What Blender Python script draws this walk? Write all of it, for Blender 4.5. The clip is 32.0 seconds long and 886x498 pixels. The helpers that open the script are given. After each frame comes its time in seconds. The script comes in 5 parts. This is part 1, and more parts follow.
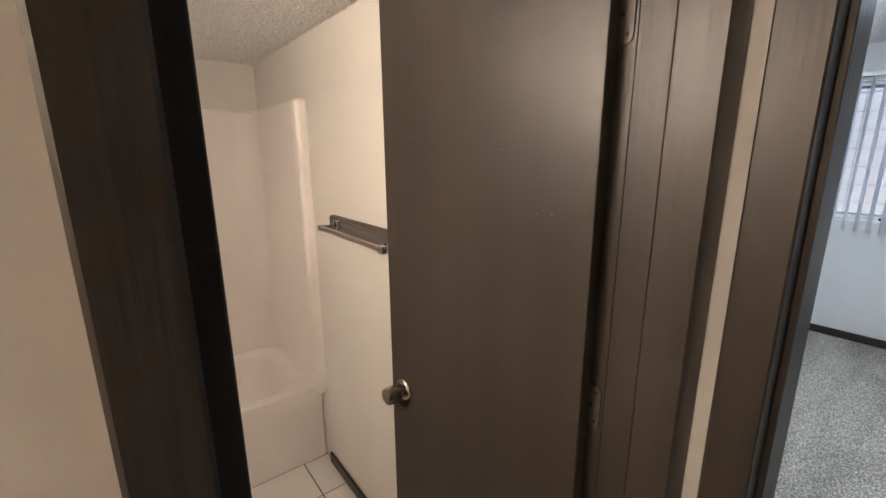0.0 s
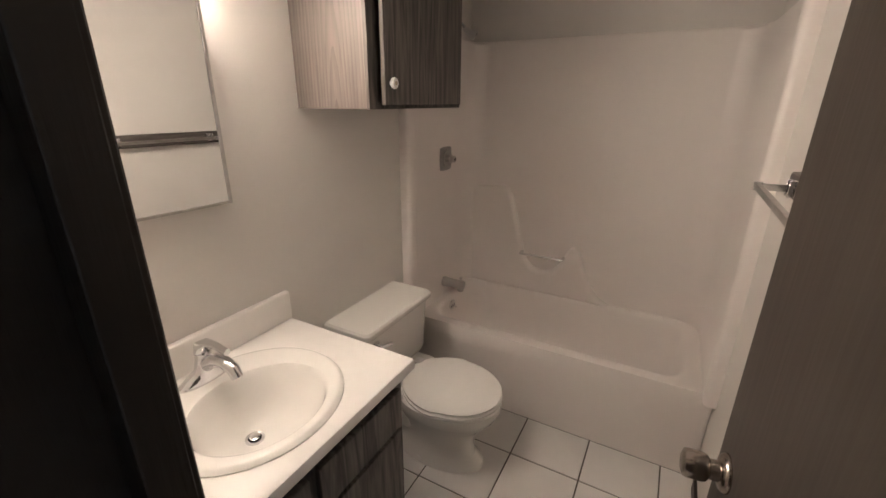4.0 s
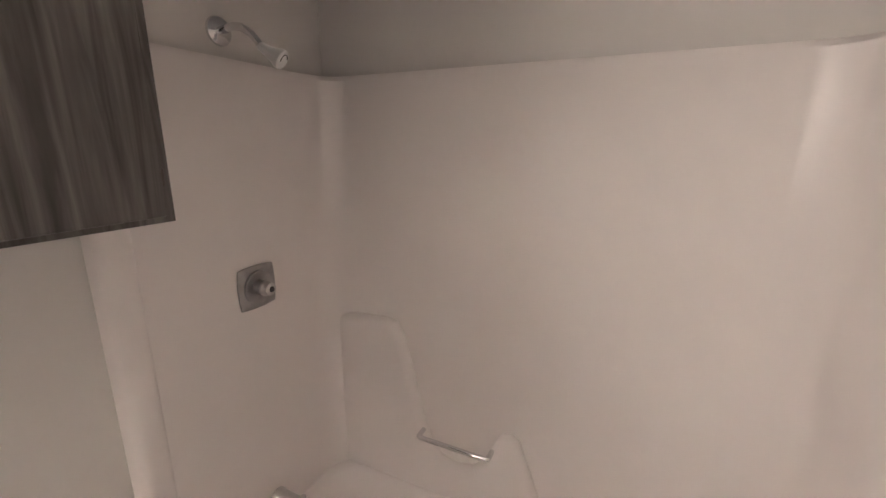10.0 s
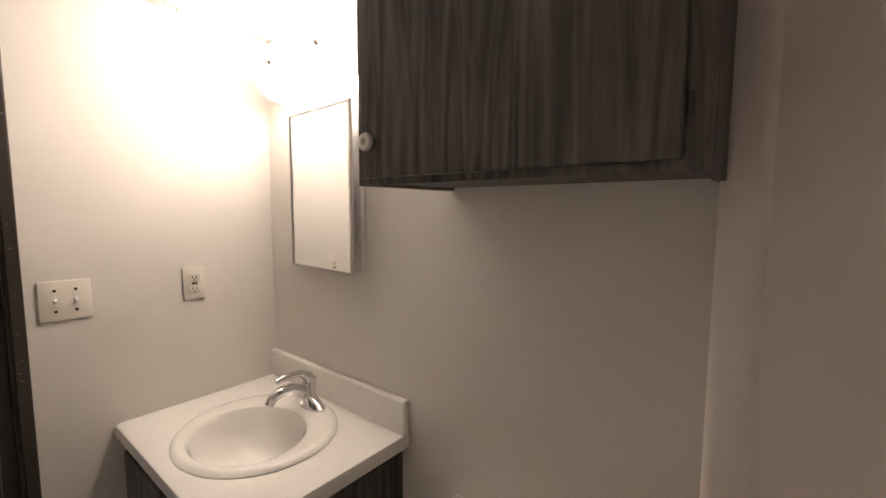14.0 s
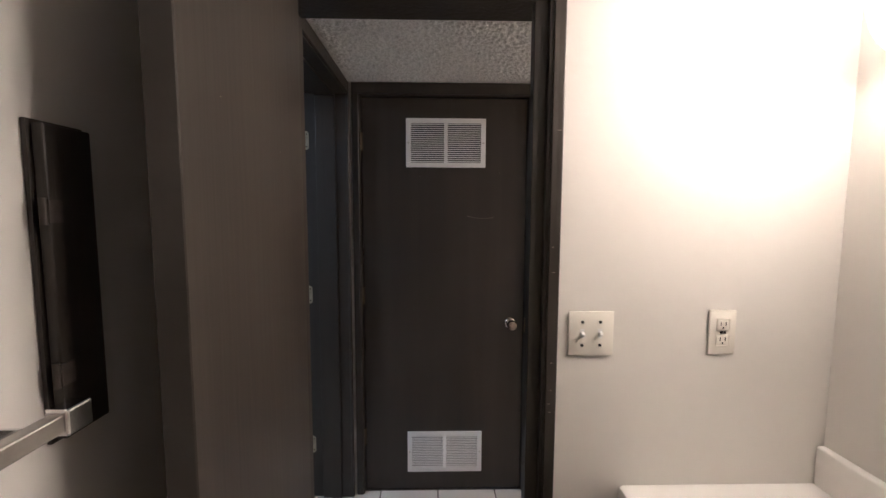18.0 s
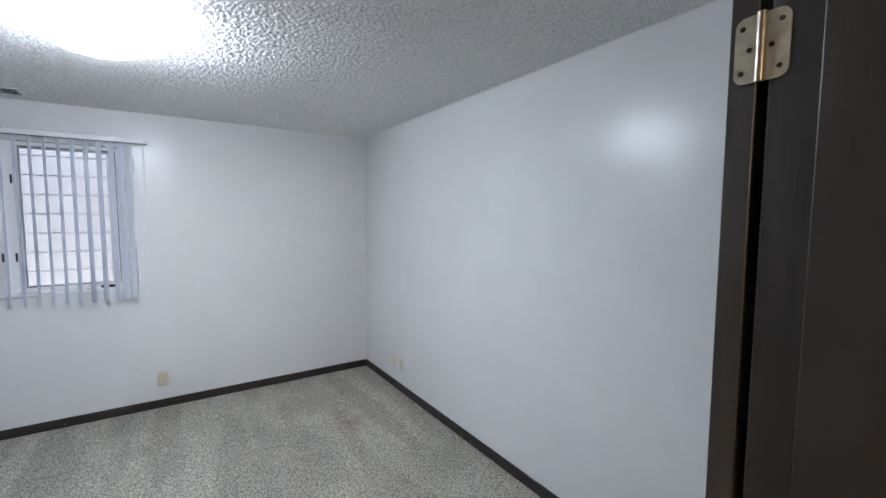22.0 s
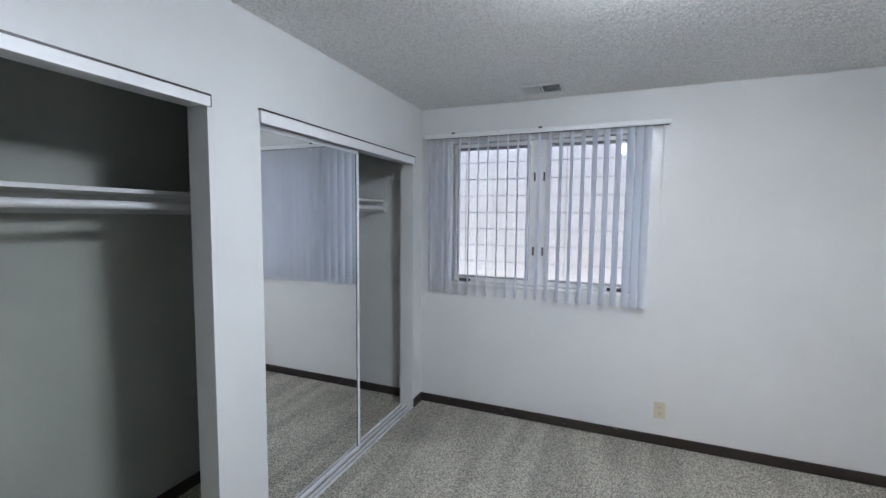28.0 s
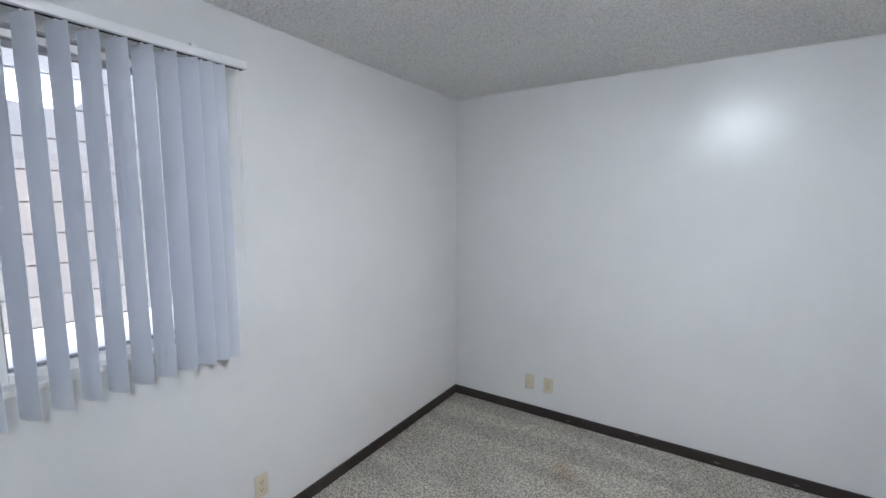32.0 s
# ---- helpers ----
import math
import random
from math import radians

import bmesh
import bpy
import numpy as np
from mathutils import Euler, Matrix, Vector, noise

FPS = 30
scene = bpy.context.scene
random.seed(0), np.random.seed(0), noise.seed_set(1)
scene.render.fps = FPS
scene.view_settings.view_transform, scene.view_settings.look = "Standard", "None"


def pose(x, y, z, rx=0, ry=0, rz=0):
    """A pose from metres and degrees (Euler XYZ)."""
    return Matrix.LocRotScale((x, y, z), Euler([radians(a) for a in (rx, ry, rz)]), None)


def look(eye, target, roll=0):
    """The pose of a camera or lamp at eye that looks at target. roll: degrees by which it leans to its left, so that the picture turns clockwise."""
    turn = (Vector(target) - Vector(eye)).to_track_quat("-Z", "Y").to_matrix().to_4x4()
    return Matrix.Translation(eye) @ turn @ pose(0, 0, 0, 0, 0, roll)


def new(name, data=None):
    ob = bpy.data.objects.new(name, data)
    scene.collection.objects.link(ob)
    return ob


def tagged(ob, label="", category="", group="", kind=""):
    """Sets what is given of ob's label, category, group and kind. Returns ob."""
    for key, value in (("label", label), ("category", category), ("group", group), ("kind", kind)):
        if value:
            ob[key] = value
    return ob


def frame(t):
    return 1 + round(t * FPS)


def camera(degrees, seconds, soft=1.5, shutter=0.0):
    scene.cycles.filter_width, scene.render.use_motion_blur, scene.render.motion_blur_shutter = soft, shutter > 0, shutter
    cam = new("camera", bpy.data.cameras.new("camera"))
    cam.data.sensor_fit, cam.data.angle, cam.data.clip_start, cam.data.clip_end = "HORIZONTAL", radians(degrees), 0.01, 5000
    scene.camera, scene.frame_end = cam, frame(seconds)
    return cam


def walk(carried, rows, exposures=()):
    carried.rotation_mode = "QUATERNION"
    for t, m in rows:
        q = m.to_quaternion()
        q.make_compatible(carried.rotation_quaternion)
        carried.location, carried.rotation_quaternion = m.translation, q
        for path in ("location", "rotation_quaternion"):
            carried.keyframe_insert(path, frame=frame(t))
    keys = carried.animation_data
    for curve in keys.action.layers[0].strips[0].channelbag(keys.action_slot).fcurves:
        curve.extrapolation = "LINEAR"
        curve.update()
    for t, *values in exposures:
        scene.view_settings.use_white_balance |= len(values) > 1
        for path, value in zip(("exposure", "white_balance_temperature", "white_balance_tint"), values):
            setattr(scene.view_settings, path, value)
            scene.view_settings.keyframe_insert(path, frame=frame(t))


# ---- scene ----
cam = camera(93.34, 32.0)
PATH = [
    (0, (0.749, 1.037, 1.625), (1.944, 2.575, 1.170), -0.34),
    (0.5, (0.869, 1.073, 1.604), (1.744, 2.795, 1.086), -0.42),
    (1, (0.952, 1.097, 1.582), (1.481, 2.940, 1.012), 0.09),
    (1.5, (0.999, 1.161, 1.571), (1.210, 3.056, 0.966), 0.49),
    (2, (1.045, 1.226, 1.565), (0.939, 3.119, 0.931), 0.59),
    (2.5, (1.096, 1.260, 1.551), (0.687, 3.101, 0.886), 0.40),
    (3, (1.142, 1.264, 1.537), (0.456, 3.009, 0.841), 0.12),
    (3.5, (1.169, 1.261, 1.538), (0.269, 2.899, 0.826), 0.13),
    (5.5, (1.101, 1.410, 1.540), (0.410, 3.232, 1.091), 0.62),
    (6, (1.089, 1.514, 1.536), (0.571, 3.398, 1.113), 0.32),
    (6.5, (1.099, 1.677, 1.533), (0.701, 3.594, 1.124), 0.08),
    (7, (1.106, 1.828, 1.525), (0.768, 3.757, 1.118), -0.15),
    (7.5, (1.085, 1.959, 1.510), (0.792, 3.894, 1.096), -0.22),
    (8, (1.070, 2.081, 1.500), (0.788, 4.005, 1.033), -0.51),
    (8.5, (1.061, 2.178, 1.499), (0.742, 4.087, 0.993), -0.32),
    (9, (1.070, 2.281, 1.554), (0.626, 4.157, 1.021), 0.13),
    (9.5, (1.068, 2.393, 1.609), (0.454, 4.220, 1.074), 0.32),
    (10, (1.038, 2.515, 1.644), (0.203, 4.265, 1.156), 0.32),
    (10.5, (0.963, 2.653, 1.674), (-0.205, 4.221, 1.249), 0.87),
    (11, (0.850, 2.819, 1.693), (-0.686, 4.046, 1.331), 0.40),
    (11.5, (0.763, 2.873, 1.692), (-1.034, 3.699, 1.389), 0.18),
    (12, (0.710, 2.906, 1.649), (-1.245, 3.250, 1.403), 0.30),
    (12.5, (0.704, 2.951, 1.588), (-1.285, 2.871, 1.400), 0.13),
    (13, (0.746, 2.982, 1.542), (-1.170, 2.448, 1.330), 0.75),
    (13.5, (0.819, 3.009, 1.499), (-0.943, 2.083, 1.309), 0.06),
    (14, (0.888, 3.030, 1.465), (-0.662, 1.780, 1.277), 0.16),
    (14.5, (0.931, 3.046, 1.449), (-0.367, 1.535, 1.267), -0.05),
    (15, (0.971, 3.056, 1.424), (-0.095, 1.372, 1.250), -0.10),
    (15.5, (0.991, 3.041, 1.407), (0.118, 1.250, 1.241), -0.16),
    (17.5, (1.035, 2.669, 1.476), (0.814, 0.690, 1.294), 0.16),
    (18, (1.049, 2.479, 1.513), (1.006, 0.488, 1.331), 0.21),
    (18.5, (1.027, 2.302, 1.549), (1.179, 0.316, 1.365), 0.26),
    (19, (0.983, 2.111, 1.573), (1.336, 0.151, 1.386), 0.13),
    (19.5, (0.977, 1.890, 1.578), (1.546, -0.019, 1.394), -0.20),
    (20, (1.036, 1.641, 1.599), (1.836, -0.183, 1.423), -0.23),
    (20.5, (1.113, 1.424, 1.635), (2.156, -0.271, 1.436), -0.14),
    (21, (1.205, 1.228, 1.649), (2.487, -0.293, 1.449), -0.32),
    (21.5, (1.310, 1.125, 1.636), (2.789, -0.210, 1.467), 0.22),
    (22, (1.442, 1.064, 1.623), (3.107, -0.032, 1.466), 0.21),
    (22.5, (1.544, 1.003, 1.607), (3.372, 0.205, 1.464), 0.40),
    (23, (1.634, 0.956, 1.592), (3.581, 0.518, 1.461), 0.22),
    (23.5, (1.662, 0.945, 1.585), (3.654, 0.812, 1.468), 0.25),
    (24, (1.668, 0.933, 1.580), (3.659, 1.096, 1.469), 0.41),
    (24.5, (1.665, 0.926, 1.571), (3.610, 1.379, 1.464), 0.55),
    (25, (1.673, 0.926, 1.558), (3.533, 1.651, 1.455), 0.43),
    (25.5, (1.715, 0.962, 1.542), (3.495, 1.866, 1.438), 0.43),
    (27.5, (2.350, 1.341, 1.559), (4.130, 2.241, 1.413), 0.51),
    (28, (2.440, 1.501, 1.567), (4.289, 2.246, 1.415), 0.56),
    (28.5, (2.494, 1.687, 1.588), (4.425, 2.182, 1.424), 0.50),
    (29, (2.629, 1.865, 1.612), (4.610, 2.062, 1.424), 0.49),
    (29.5, (2.783, 2.070, 1.622), (4.768, 1.937, 1.418), 0.35),
    (30, (2.981, 2.220, 1.614), (4.919, 1.768, 1.412), 0.31),
    (30.5, (3.197, 2.284, 1.619), (5.008, 1.463, 1.411), -0.01),
    (31, (3.413, 2.279, 1.614), (5.036, 1.130, 1.404), -0.04),
    (31.5, (3.621, 2.269, 1.614), (4.997, 0.834, 1.398), -0.12),
    (32, (3.819, 2.262, 1.621), (4.899, 0.593, 1.401), -0.08),
]
EXPOSURES = [
    (0, 1.92, 6250, 10),
    (0.6, 1.90, 6150, 10),
    (2, 1.65, 6000, 10),
    (3, 1.63, 5950, 10),
    (6, 1.62, 5700, 10),
    (7, 1.92, 5450, 11),
    (8, 2.06, 5350, 11),
    (9.2, 2.18, 5480, 11),
    (10.8, 2.20, 5520, 11),
    (12, 2.40, 5600, 10),
    (12.8, 2.24, 5700, 10),
    (14, 1.29, 5980, 10),
    (15.5, 1.06, 6000, 10),
    (18, 1.56, 5600, 10),
    (20, 2.66, 5900, 12),
    (21.5, 2.08, 6250, 12),
    (22.5, 1.95, 6300, 11),
    (32, 1.95, 6460, 11),
]
walk(cam, [(t, look(eye, target, roll)) for t, eye, target, roll in PATH], EXPOSURES)


# ---- world and light ----
world = bpy.data.worlds.new("world")
scene.world = world
world.use_nodes = True
sky = world.node_tree.nodes.new("ShaderNodeTexSky")
sky.sky_type = "NISHITA"
sky.sun_disc = False
sky.sun_elevation, sky.sun_rotation = radians(62), radians(270)
world.node_tree.links.new(sky.outputs[0], world.node_tree.nodes["Background"].inputs[0])
world.node_tree.nodes["Background"].inputs[1].default_value = 0.15


def lamp(name, kind, m, energy, color=(1, 1, 1), **more):
    data = bpy.data.lights.new(name, kind)
    data.energy, data.color = energy, color
    if kind == "AREA":
        data.shape, data.size, data.size_y = "RECTANGLE", more["size"], more["size_y"]
    if kind == "SUN":
        data.angle = radians(more["angle"])
    if kind in ("POINT", "SPOT"):
        data.shadow_soft_size = more["radius"]
    ob = new(name, data)
    ob.matrix_world = m
    return ob


lamp("sun", "SUN", pose(0, 0, 6, 0, -28, 0), 1.5, (1, 0.97, 0.92), angle=12)
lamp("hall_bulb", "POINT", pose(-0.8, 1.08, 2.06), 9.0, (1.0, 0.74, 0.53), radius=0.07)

# ---- materials ----


def mat(name, color, rough=0.6, metal=0.0, vary=0.08, scale=6.0, bump=0.0, bump_scale=60.0, stretch=(1, 1, 1), spec=0.5, coat=0.0, fine=0.0, fine_scale=300.0, emit=None, transmission=0.0, colors=None, contrast=(0.3, 0.7), distort=0.0):
    """A principled material with colour variation at two scales and relief."""
    m = bpy.data.materials.new(name)
    m.use_nodes = True
    t = m.node_tree
    b = t.nodes["Principled BSDF"]
    b.inputs["Roughness"].default_value = rough
    b.inputs["Metallic"].default_value = metal
    b.inputs["Specular IOR Level"].default_value = spec
    b.inputs["Coat Weight"].default_value = coat
    b.inputs["Transmission Weight"].default_value = transmission
    co = t.nodes.new("ShaderNodeTexCoord")
    mp = t.nodes.new("ShaderNodeMapping")
    mp.inputs["Scale"].default_value = stretch
    t.links.new(co.outputs["Object"], mp.inputs["Vector"])
    n = t.nodes.new("ShaderNodeTexNoise")
    n.inputs["Scale"].default_value = scale
    n.inputs["Detail"].default_value = 6
    n.inputs["Distortion"].default_value = distort
    t.links.new(mp.outputs[0], n.inputs["Vector"])
    ramp = t.nodes.new("ShaderNodeValToRGB")
    ramp.color_ramp.elements[0].position, ramp.color_ramp.elements[1].position = contrast
    c = Vector(color)
    lo, hi = colors if colors else (c * (1 - vary), c * (1 + vary))
    ramp.color_ramp.elements[0].color, ramp.color_ramp.elements[1].color = (*lo, 1), (*hi, 1)
    t.links.new(n.outputs[0], ramp.inputs[0])
    out = ramp.outputs[0]
    if fine:
        f = t.nodes.new("ShaderNodeTexNoise")
        f.inputs["Scale"].default_value = fine_scale
        f.inputs["Detail"].default_value = 3
        t.links.new(mp.outputs[0], f.inputs["Vector"])
        mix = t.nodes.new("ShaderNodeMix")
        mix.data_type, mix.blend_type = "RGBA", "OVERLAY"
        mix.inputs[0].default_value = fine
        t.links.new(out, mix.inputs[6])
        t.links.new(f.outputs[0], mix.inputs[7])
        out = mix.outputs[2]
    t.links.new(out, b.inputs["Base Color"])
    if bump:
        bn = t.nodes.new("ShaderNodeTexNoise")
        bn.inputs["Scale"].default_value = bump_scale
        bn.inputs["Detail"].default_value = 4
        t.links.new(mp.outputs[0], bn.inputs["Vector"])
        bu = t.nodes.new("ShaderNodeBump")
        bu.inputs["Strength"].default_value = 1.0
        bu.inputs["Distance"].default_value = bump
        t.links.new(bn.outputs[0], bu.inputs["Height"])
        t.links.new(bu.outputs[0], b.inputs["Normal"])
    if emit:
        b.inputs["Emission Color"].default_value = (*emit[0], 1)
        b.inputs["Emission Strength"].default_value = emit[1]
    return m




def carpet_mat():
    """Cut pile carpet: speckled tufts, vacuum strokes, trodden stains."""
    m = bpy.data.materials.new("carpet")
    m.use_nodes = True
    t = m.node_tree
    b = t.nodes["Principled BSDF"]
    b.inputs["Roughness"].default_value = 1.0
    b.inputs["Specular IOR Level"].default_value = 0.1
    co = t.nodes.new("ShaderNodeTexCoord")

    def noise_(scale, detail, lo, hi, stretch=(1, 1, 1), turn=0.0, ends=(0.35, 0.65)):
        mp = t.nodes.new("ShaderNodeMapping")
        mp.inputs["Scale"].default_value = stretch
        mp.inputs["Rotation"].default_value = (0, 0, radians(turn))
        n = t.nodes.new("ShaderNodeTexNoise")
        n.inputs["Scale"].default_value, n.inputs["Detail"].default_value = scale, detail
        r = t.nodes.new("ShaderNodeMapRange")
        r.inputs[1].default_value, r.inputs[2].default_value, r.inputs[3].default_value, r.inputs[4].default_value = *ends, lo, hi
        t.links.new(co.outputs["Object"], mp.inputs[0])
        t.links.new(mp.outputs[0], n.inputs["Vector"])
        t.links.new(n.outputs[0], r.inputs[0])
        return r.outputs[0]

    tuft = noise_(114, 3, 0.54, 1.34, ends=(0.40, 0.60))
    strokes = noise_(1.0, 1, 0.89, 1.07, stretch=(0.7, 4.6, 1), turn=5, ends=(0.45, 0.55))
    stain = noise_(1.3, 4, 0.86, 1.05, ends=(0.32, 0.5))
    a1 = t.nodes.new("ShaderNodeMath")
    a1.operation = "MULTIPLY"
    a2 = t.nodes.new("ShaderNodeMath")
    a2.operation = "MULTIPLY"
    t.links.new(tuft, a1.inputs[0])
    t.links.new(strokes, a1.inputs[1])
    t.links.new(a1.outputs[0], a2.inputs[0])
    t.links.new(stain, a2.inputs[1])
    mix = t.nodes.new("ShaderNodeVectorMath")
    mix.operation = "SCALE"
    mix.inputs[0].default_value = (0.60, 0.56, 0.478)
    t.links.new(a2.outputs[0], mix.inputs["Scale"])
    out = mix.outputs[0]
    ragged = noise_(7, 4, 0.0, 1.0, ends=(0.40, 0.62))
    for spot, size in (((4.49, -0.10, 0.006), 0.22), ((4.66, -0.78, 0.006), 0.34)):
        far_ = t.nodes.new("ShaderNodeVectorMath")
        far_.operation = "DISTANCE"
        far_.inputs[1].default_value = spot
        t.links.new(co.outputs["Object"], far_.inputs[0])
        fade = t.nodes.new("ShaderNodeMapRange")
        fade.inputs[1].default_value, fade.inputs[2].default_value, fade.inputs[3].default_value, fade.inputs[4].default_value = 0.02, size, 0.75, 0.0
        t.links.new(far_.outputs["Value"], fade.inputs[0])
        k = t.nodes.new("ShaderNodeMath")
        k.operation = "MULTIPLY"
        t.links.new(fade.outputs[0], k.inputs[0])
        t.links.new(ragged, k.inputs[1])
        dirt = t.nodes.new("ShaderNodeMix")
        dirt.data_type, dirt.blend_type = "RGBA", "MULTIPLY"
        dirt.inputs[7].default_value = (0.78, 0.66, 0.55, 1)
        t.links.new(k.outputs[0], dirt.inputs[0])
        t.links.new(out, dirt.inputs[6])
        out = dirt.outputs[2]
    t.links.new(out, b.inputs["Base Color"])
    bu = t.nodes.new("ShaderNodeBump")
    bu.inputs["Distance"].default_value = 0.014
    t.links.new(tuft, bu.inputs["Height"])
    t.links.new(bu.outputs[0], b.inputs["Normal"])
    return m


WALL = mat("wall_paint", (0.71, 0.71, 0.70), rough=0.26, spec=0.30, vary=0.02, scale=2.5, bump=0.0006, bump_scale=35)
BATH_WALL = mat("bath_wall_paint", (0.72, 0.69, 0.65), rough=0.38, vary=0.02, scale=2.5, bump=0.0005, bump_scale=40)
# the pale and grey speckle paints shade between the lumps, besides the relief
CEILING = mat("shade_speckled_popcorn", (0.93, 0.93, 0.92), rough=0.6, colors=((0.80, 0.80, 0.79), (1.0, 1.0, 0.99)), contrast=(0.40, 0.56), scale=110, bump=0.004, bump_scale=200)
CARPET = carpet_mat()
TILE = mat("floor_tile", (0.72, 0.70, 0.67), rough=0.25, vary=0.03, scale=5)
GROUT = mat("grout", (0.10, 0.085, 0.075), rough=0.9, vary=0.15, scale=30)
DARK_PAINT = mat("dark_brown_paint", (0.0355, 0.0288, 0.0228), rough=0.42, vary=0.16, scale=14, stretch=(1, 1, 0.06), bump=0.0011, bump_scale=75)
BASE_BROWN = mat("baseboard_brown", (0.030, 0.022, 0.019), rough=0.4, vary=0.15, scale=12)


def cathedral(m, stretch, centre, scale, light, dark):
    """Multiply a material's colour by wood rings drawn out along z."""
    t = m.node_tree
    co = next(n for n in t.nodes if n.type == "TEX_COORD")
    mp = t.nodes.new("ShaderNodeMapping")
    mp.inputs["Scale"].default_value, mp.inputs["Location"].default_value = (1, 0, stretch), (-centre[0], 0, -centre[1] * stretch)
    w = t.nodes.new("ShaderNodeTexWave")
    w.wave_type, w.rings_direction, w.wave_profile = "RINGS", "Y", "SAW"
    for k, v in (("Scale", scale), ("Distortion", 2.2), ("Detail", 3.0), ("Detail Scale", 1.6)):
        w.inputs[k].default_value = v
    r = t.nodes.new("ShaderNodeMapRange")
    r.inputs[1].default_value, r.inputs[2].default_value, r.inputs[3].default_value, r.inputs[4].default_value = 0.45, 1.0, light, dark
    mul = t.nodes.new("ShaderNodeVectorMath")
    mul.operation = "SCALE"
    b = t.nodes["Principled BSDF"]
    t.links.new(co.outputs["Object"], mp.inputs[0])
    t.links.new(mp.outputs[0], w.inputs[0])
    t.links.new(w.outputs["Fac"], r.inputs[0])
    t.links.new(b.inputs["Base Color"].links[0].from_socket, mul.inputs[0])
    t.links.new(r.outputs[0], mul.inputs["Scale"])
    t.links.new(mul.outputs[0], b.inputs["Base Color"])
    return m


CAB_LIGHT = cathedral(mat("cabinet_side_oak", (0.185, 0.156, 0.139), rough=0.5, vary=0.14, scale=14, stretch=(1, 1, 0.06), fine=0.35, fine_scale=110, distort=0.6), 0.085, (0.185, 1.388), 24.0, 1.05, 0.74)
DOOR_PAINT = mat("dark_brown_door_paint", (0.0385, 0.0312, 0.0247), rough=0.42, vary=0.13, scale=12, stretch=(1, 1, 0.06), bump=0.0005, bump_scale=65, distort=0.8)
CAB_DARK = mat("cabinet_grey_wood", (0.11, 0.1, 0.09), rough=0.5, colors=((0.056, 0.050, 0.045), (0.165, 0.148, 0.133)), scale=21, stretch=(1, 1, 0.085), fine=0.6, fine_scale=70, distort=2.4, contrast=(0.36, 0.66))
CAB_BOARD = mat("board_grey_wood", (0.11, 0.1, 0.09), rough=0.45, colors=((0.060, 0.053, 0.048), (0.140, 0.126, 0.113)), scale=17, stretch=(1, 0.08, 1), fine=0.4, fine_scale=80, distort=1.6, contrast=(0.30, 0.70))
FIBERGLASS = mat("fiberglass", (0.85, 0.80, 0.765), rough=0.37, vary=0.015, scale=2)
PORCELAIN = mat("porcelain", (0.82, 0.80, 0.76), rough=0.08, vary=0.01, scale=3)
LAMINATE = mat("counter_laminate", (0.84, 0.815, 0.78), rough=0.3, vary=0.015, scale=20)
HINGE_PLATE = mat("stained_hinge_plate", (0.42, 0.38, 0.28), rough=0.5, metal=0.35, vary=0.25, scale=45)
PAINTED_HINGE = mat("painted_hinge", (0.075, 0.062, 0.052), rough=0.45, metal=0.2, vary=0.25, scale=60)
WARM_NICKEL = mat("warm_nickel", (0.42, 0.375, 0.33), rough=0.22, metal=1.0, vary=0.12, scale=50)
WORN_CHROME = mat("worn_chrome", (0.36, 0.35, 0.34), rough=0.33, metal=1.0, vary=0.10, scale=40)
DULL_BRASS = mat("dull_brass", (0.16, 0.13, 0.09), rough=0.45, metal=0.8, vary=0.2, scale=60)
CHIP = mat("chipped_primer", (0.30, 0.27, 0.23), rough=0.8, vary=0.1)
# white wall paint, darkened so its colour holds the shade inside the closets
SHADED_CLOSET_WALL = mat("shaded_closet_wall_paint", (0.43, 0.45, 0.40), rough=0.6, vary=0.04, scale=3, bump=0.0006, bump_scale=35)
CHROME = mat("chrome", (0.75, 0.75, 0.76), rough=0.10, metal=1.0, vary=0.03, scale=20)
NICKEL = mat("brushed_nickel", (0.50, 0.48, 0.46), rough=0.3, metal=1.0, vary=0.08, scale=60)
BRASS = mat("aged_brass", (0.50, 0.45, 0.34), rough=0.35, metal=1.0, vary=0.2, scale=60)
WHITE_METAL = mat("white_enamel", (0.80, 0.80, 0.80), rough=0.35, vary=0.02, scale=20)
IVORY = mat("ivory_plastic", (0.62, 0.55, 0.415), rough=0.4, vary=0.02, scale=20)
PALE_IVORY = mat("pale_ivory_plastic", (0.74, 0.70, 0.63), rough=0.4, vary=0.02, scale=20)
WHITE_PLASTIC = mat("white_plastic", (0.80, 0.79, 0.77), rough=0.35, vary=0.02, scale=20)
BLIND = mat("blind_vinyl", (0.93, 0.94, 0.96), rough=0.45, vary=0.015, scale=10)
nt = BLIND.node_tree
trans = nt.nodes.new("ShaderNodeBsdfTranslucent")
trans.inputs["Color"].default_value = (0.92, 0.945, 0.99, 1)
mixer = nt.nodes.new("ShaderNodeMixShader")
mixer.inputs[0].default_value = 0.68
nt.links.new(nt.nodes["Principled BSDF"].outputs[0], mixer.inputs[1])
nt.links.new(trans.outputs[0], mixer.inputs[2])
nt.links.new(mixer.outputs[0], nt.nodes["Material Output"].inputs[0])
MIRROR = mat("mirror_glass", (0.86, 0.87, 0.87), rough=0.01, metal=1.0, vary=0.0)
BLACK = mat("dark_slot", (0.012, 0.012, 0.012), rough=0.8, vary=0.1)
GLASS = mat("pane_glass", (1, 1, 1), rough=0.0, vary=0.0, transmission=1.0)
LIGHT_GLASS = mat("lit_glass", (0.9, 0.9, 0.9), rough=0.4, vary=0.0, emit=((0.88, 0.965, 1.10), 21.0))
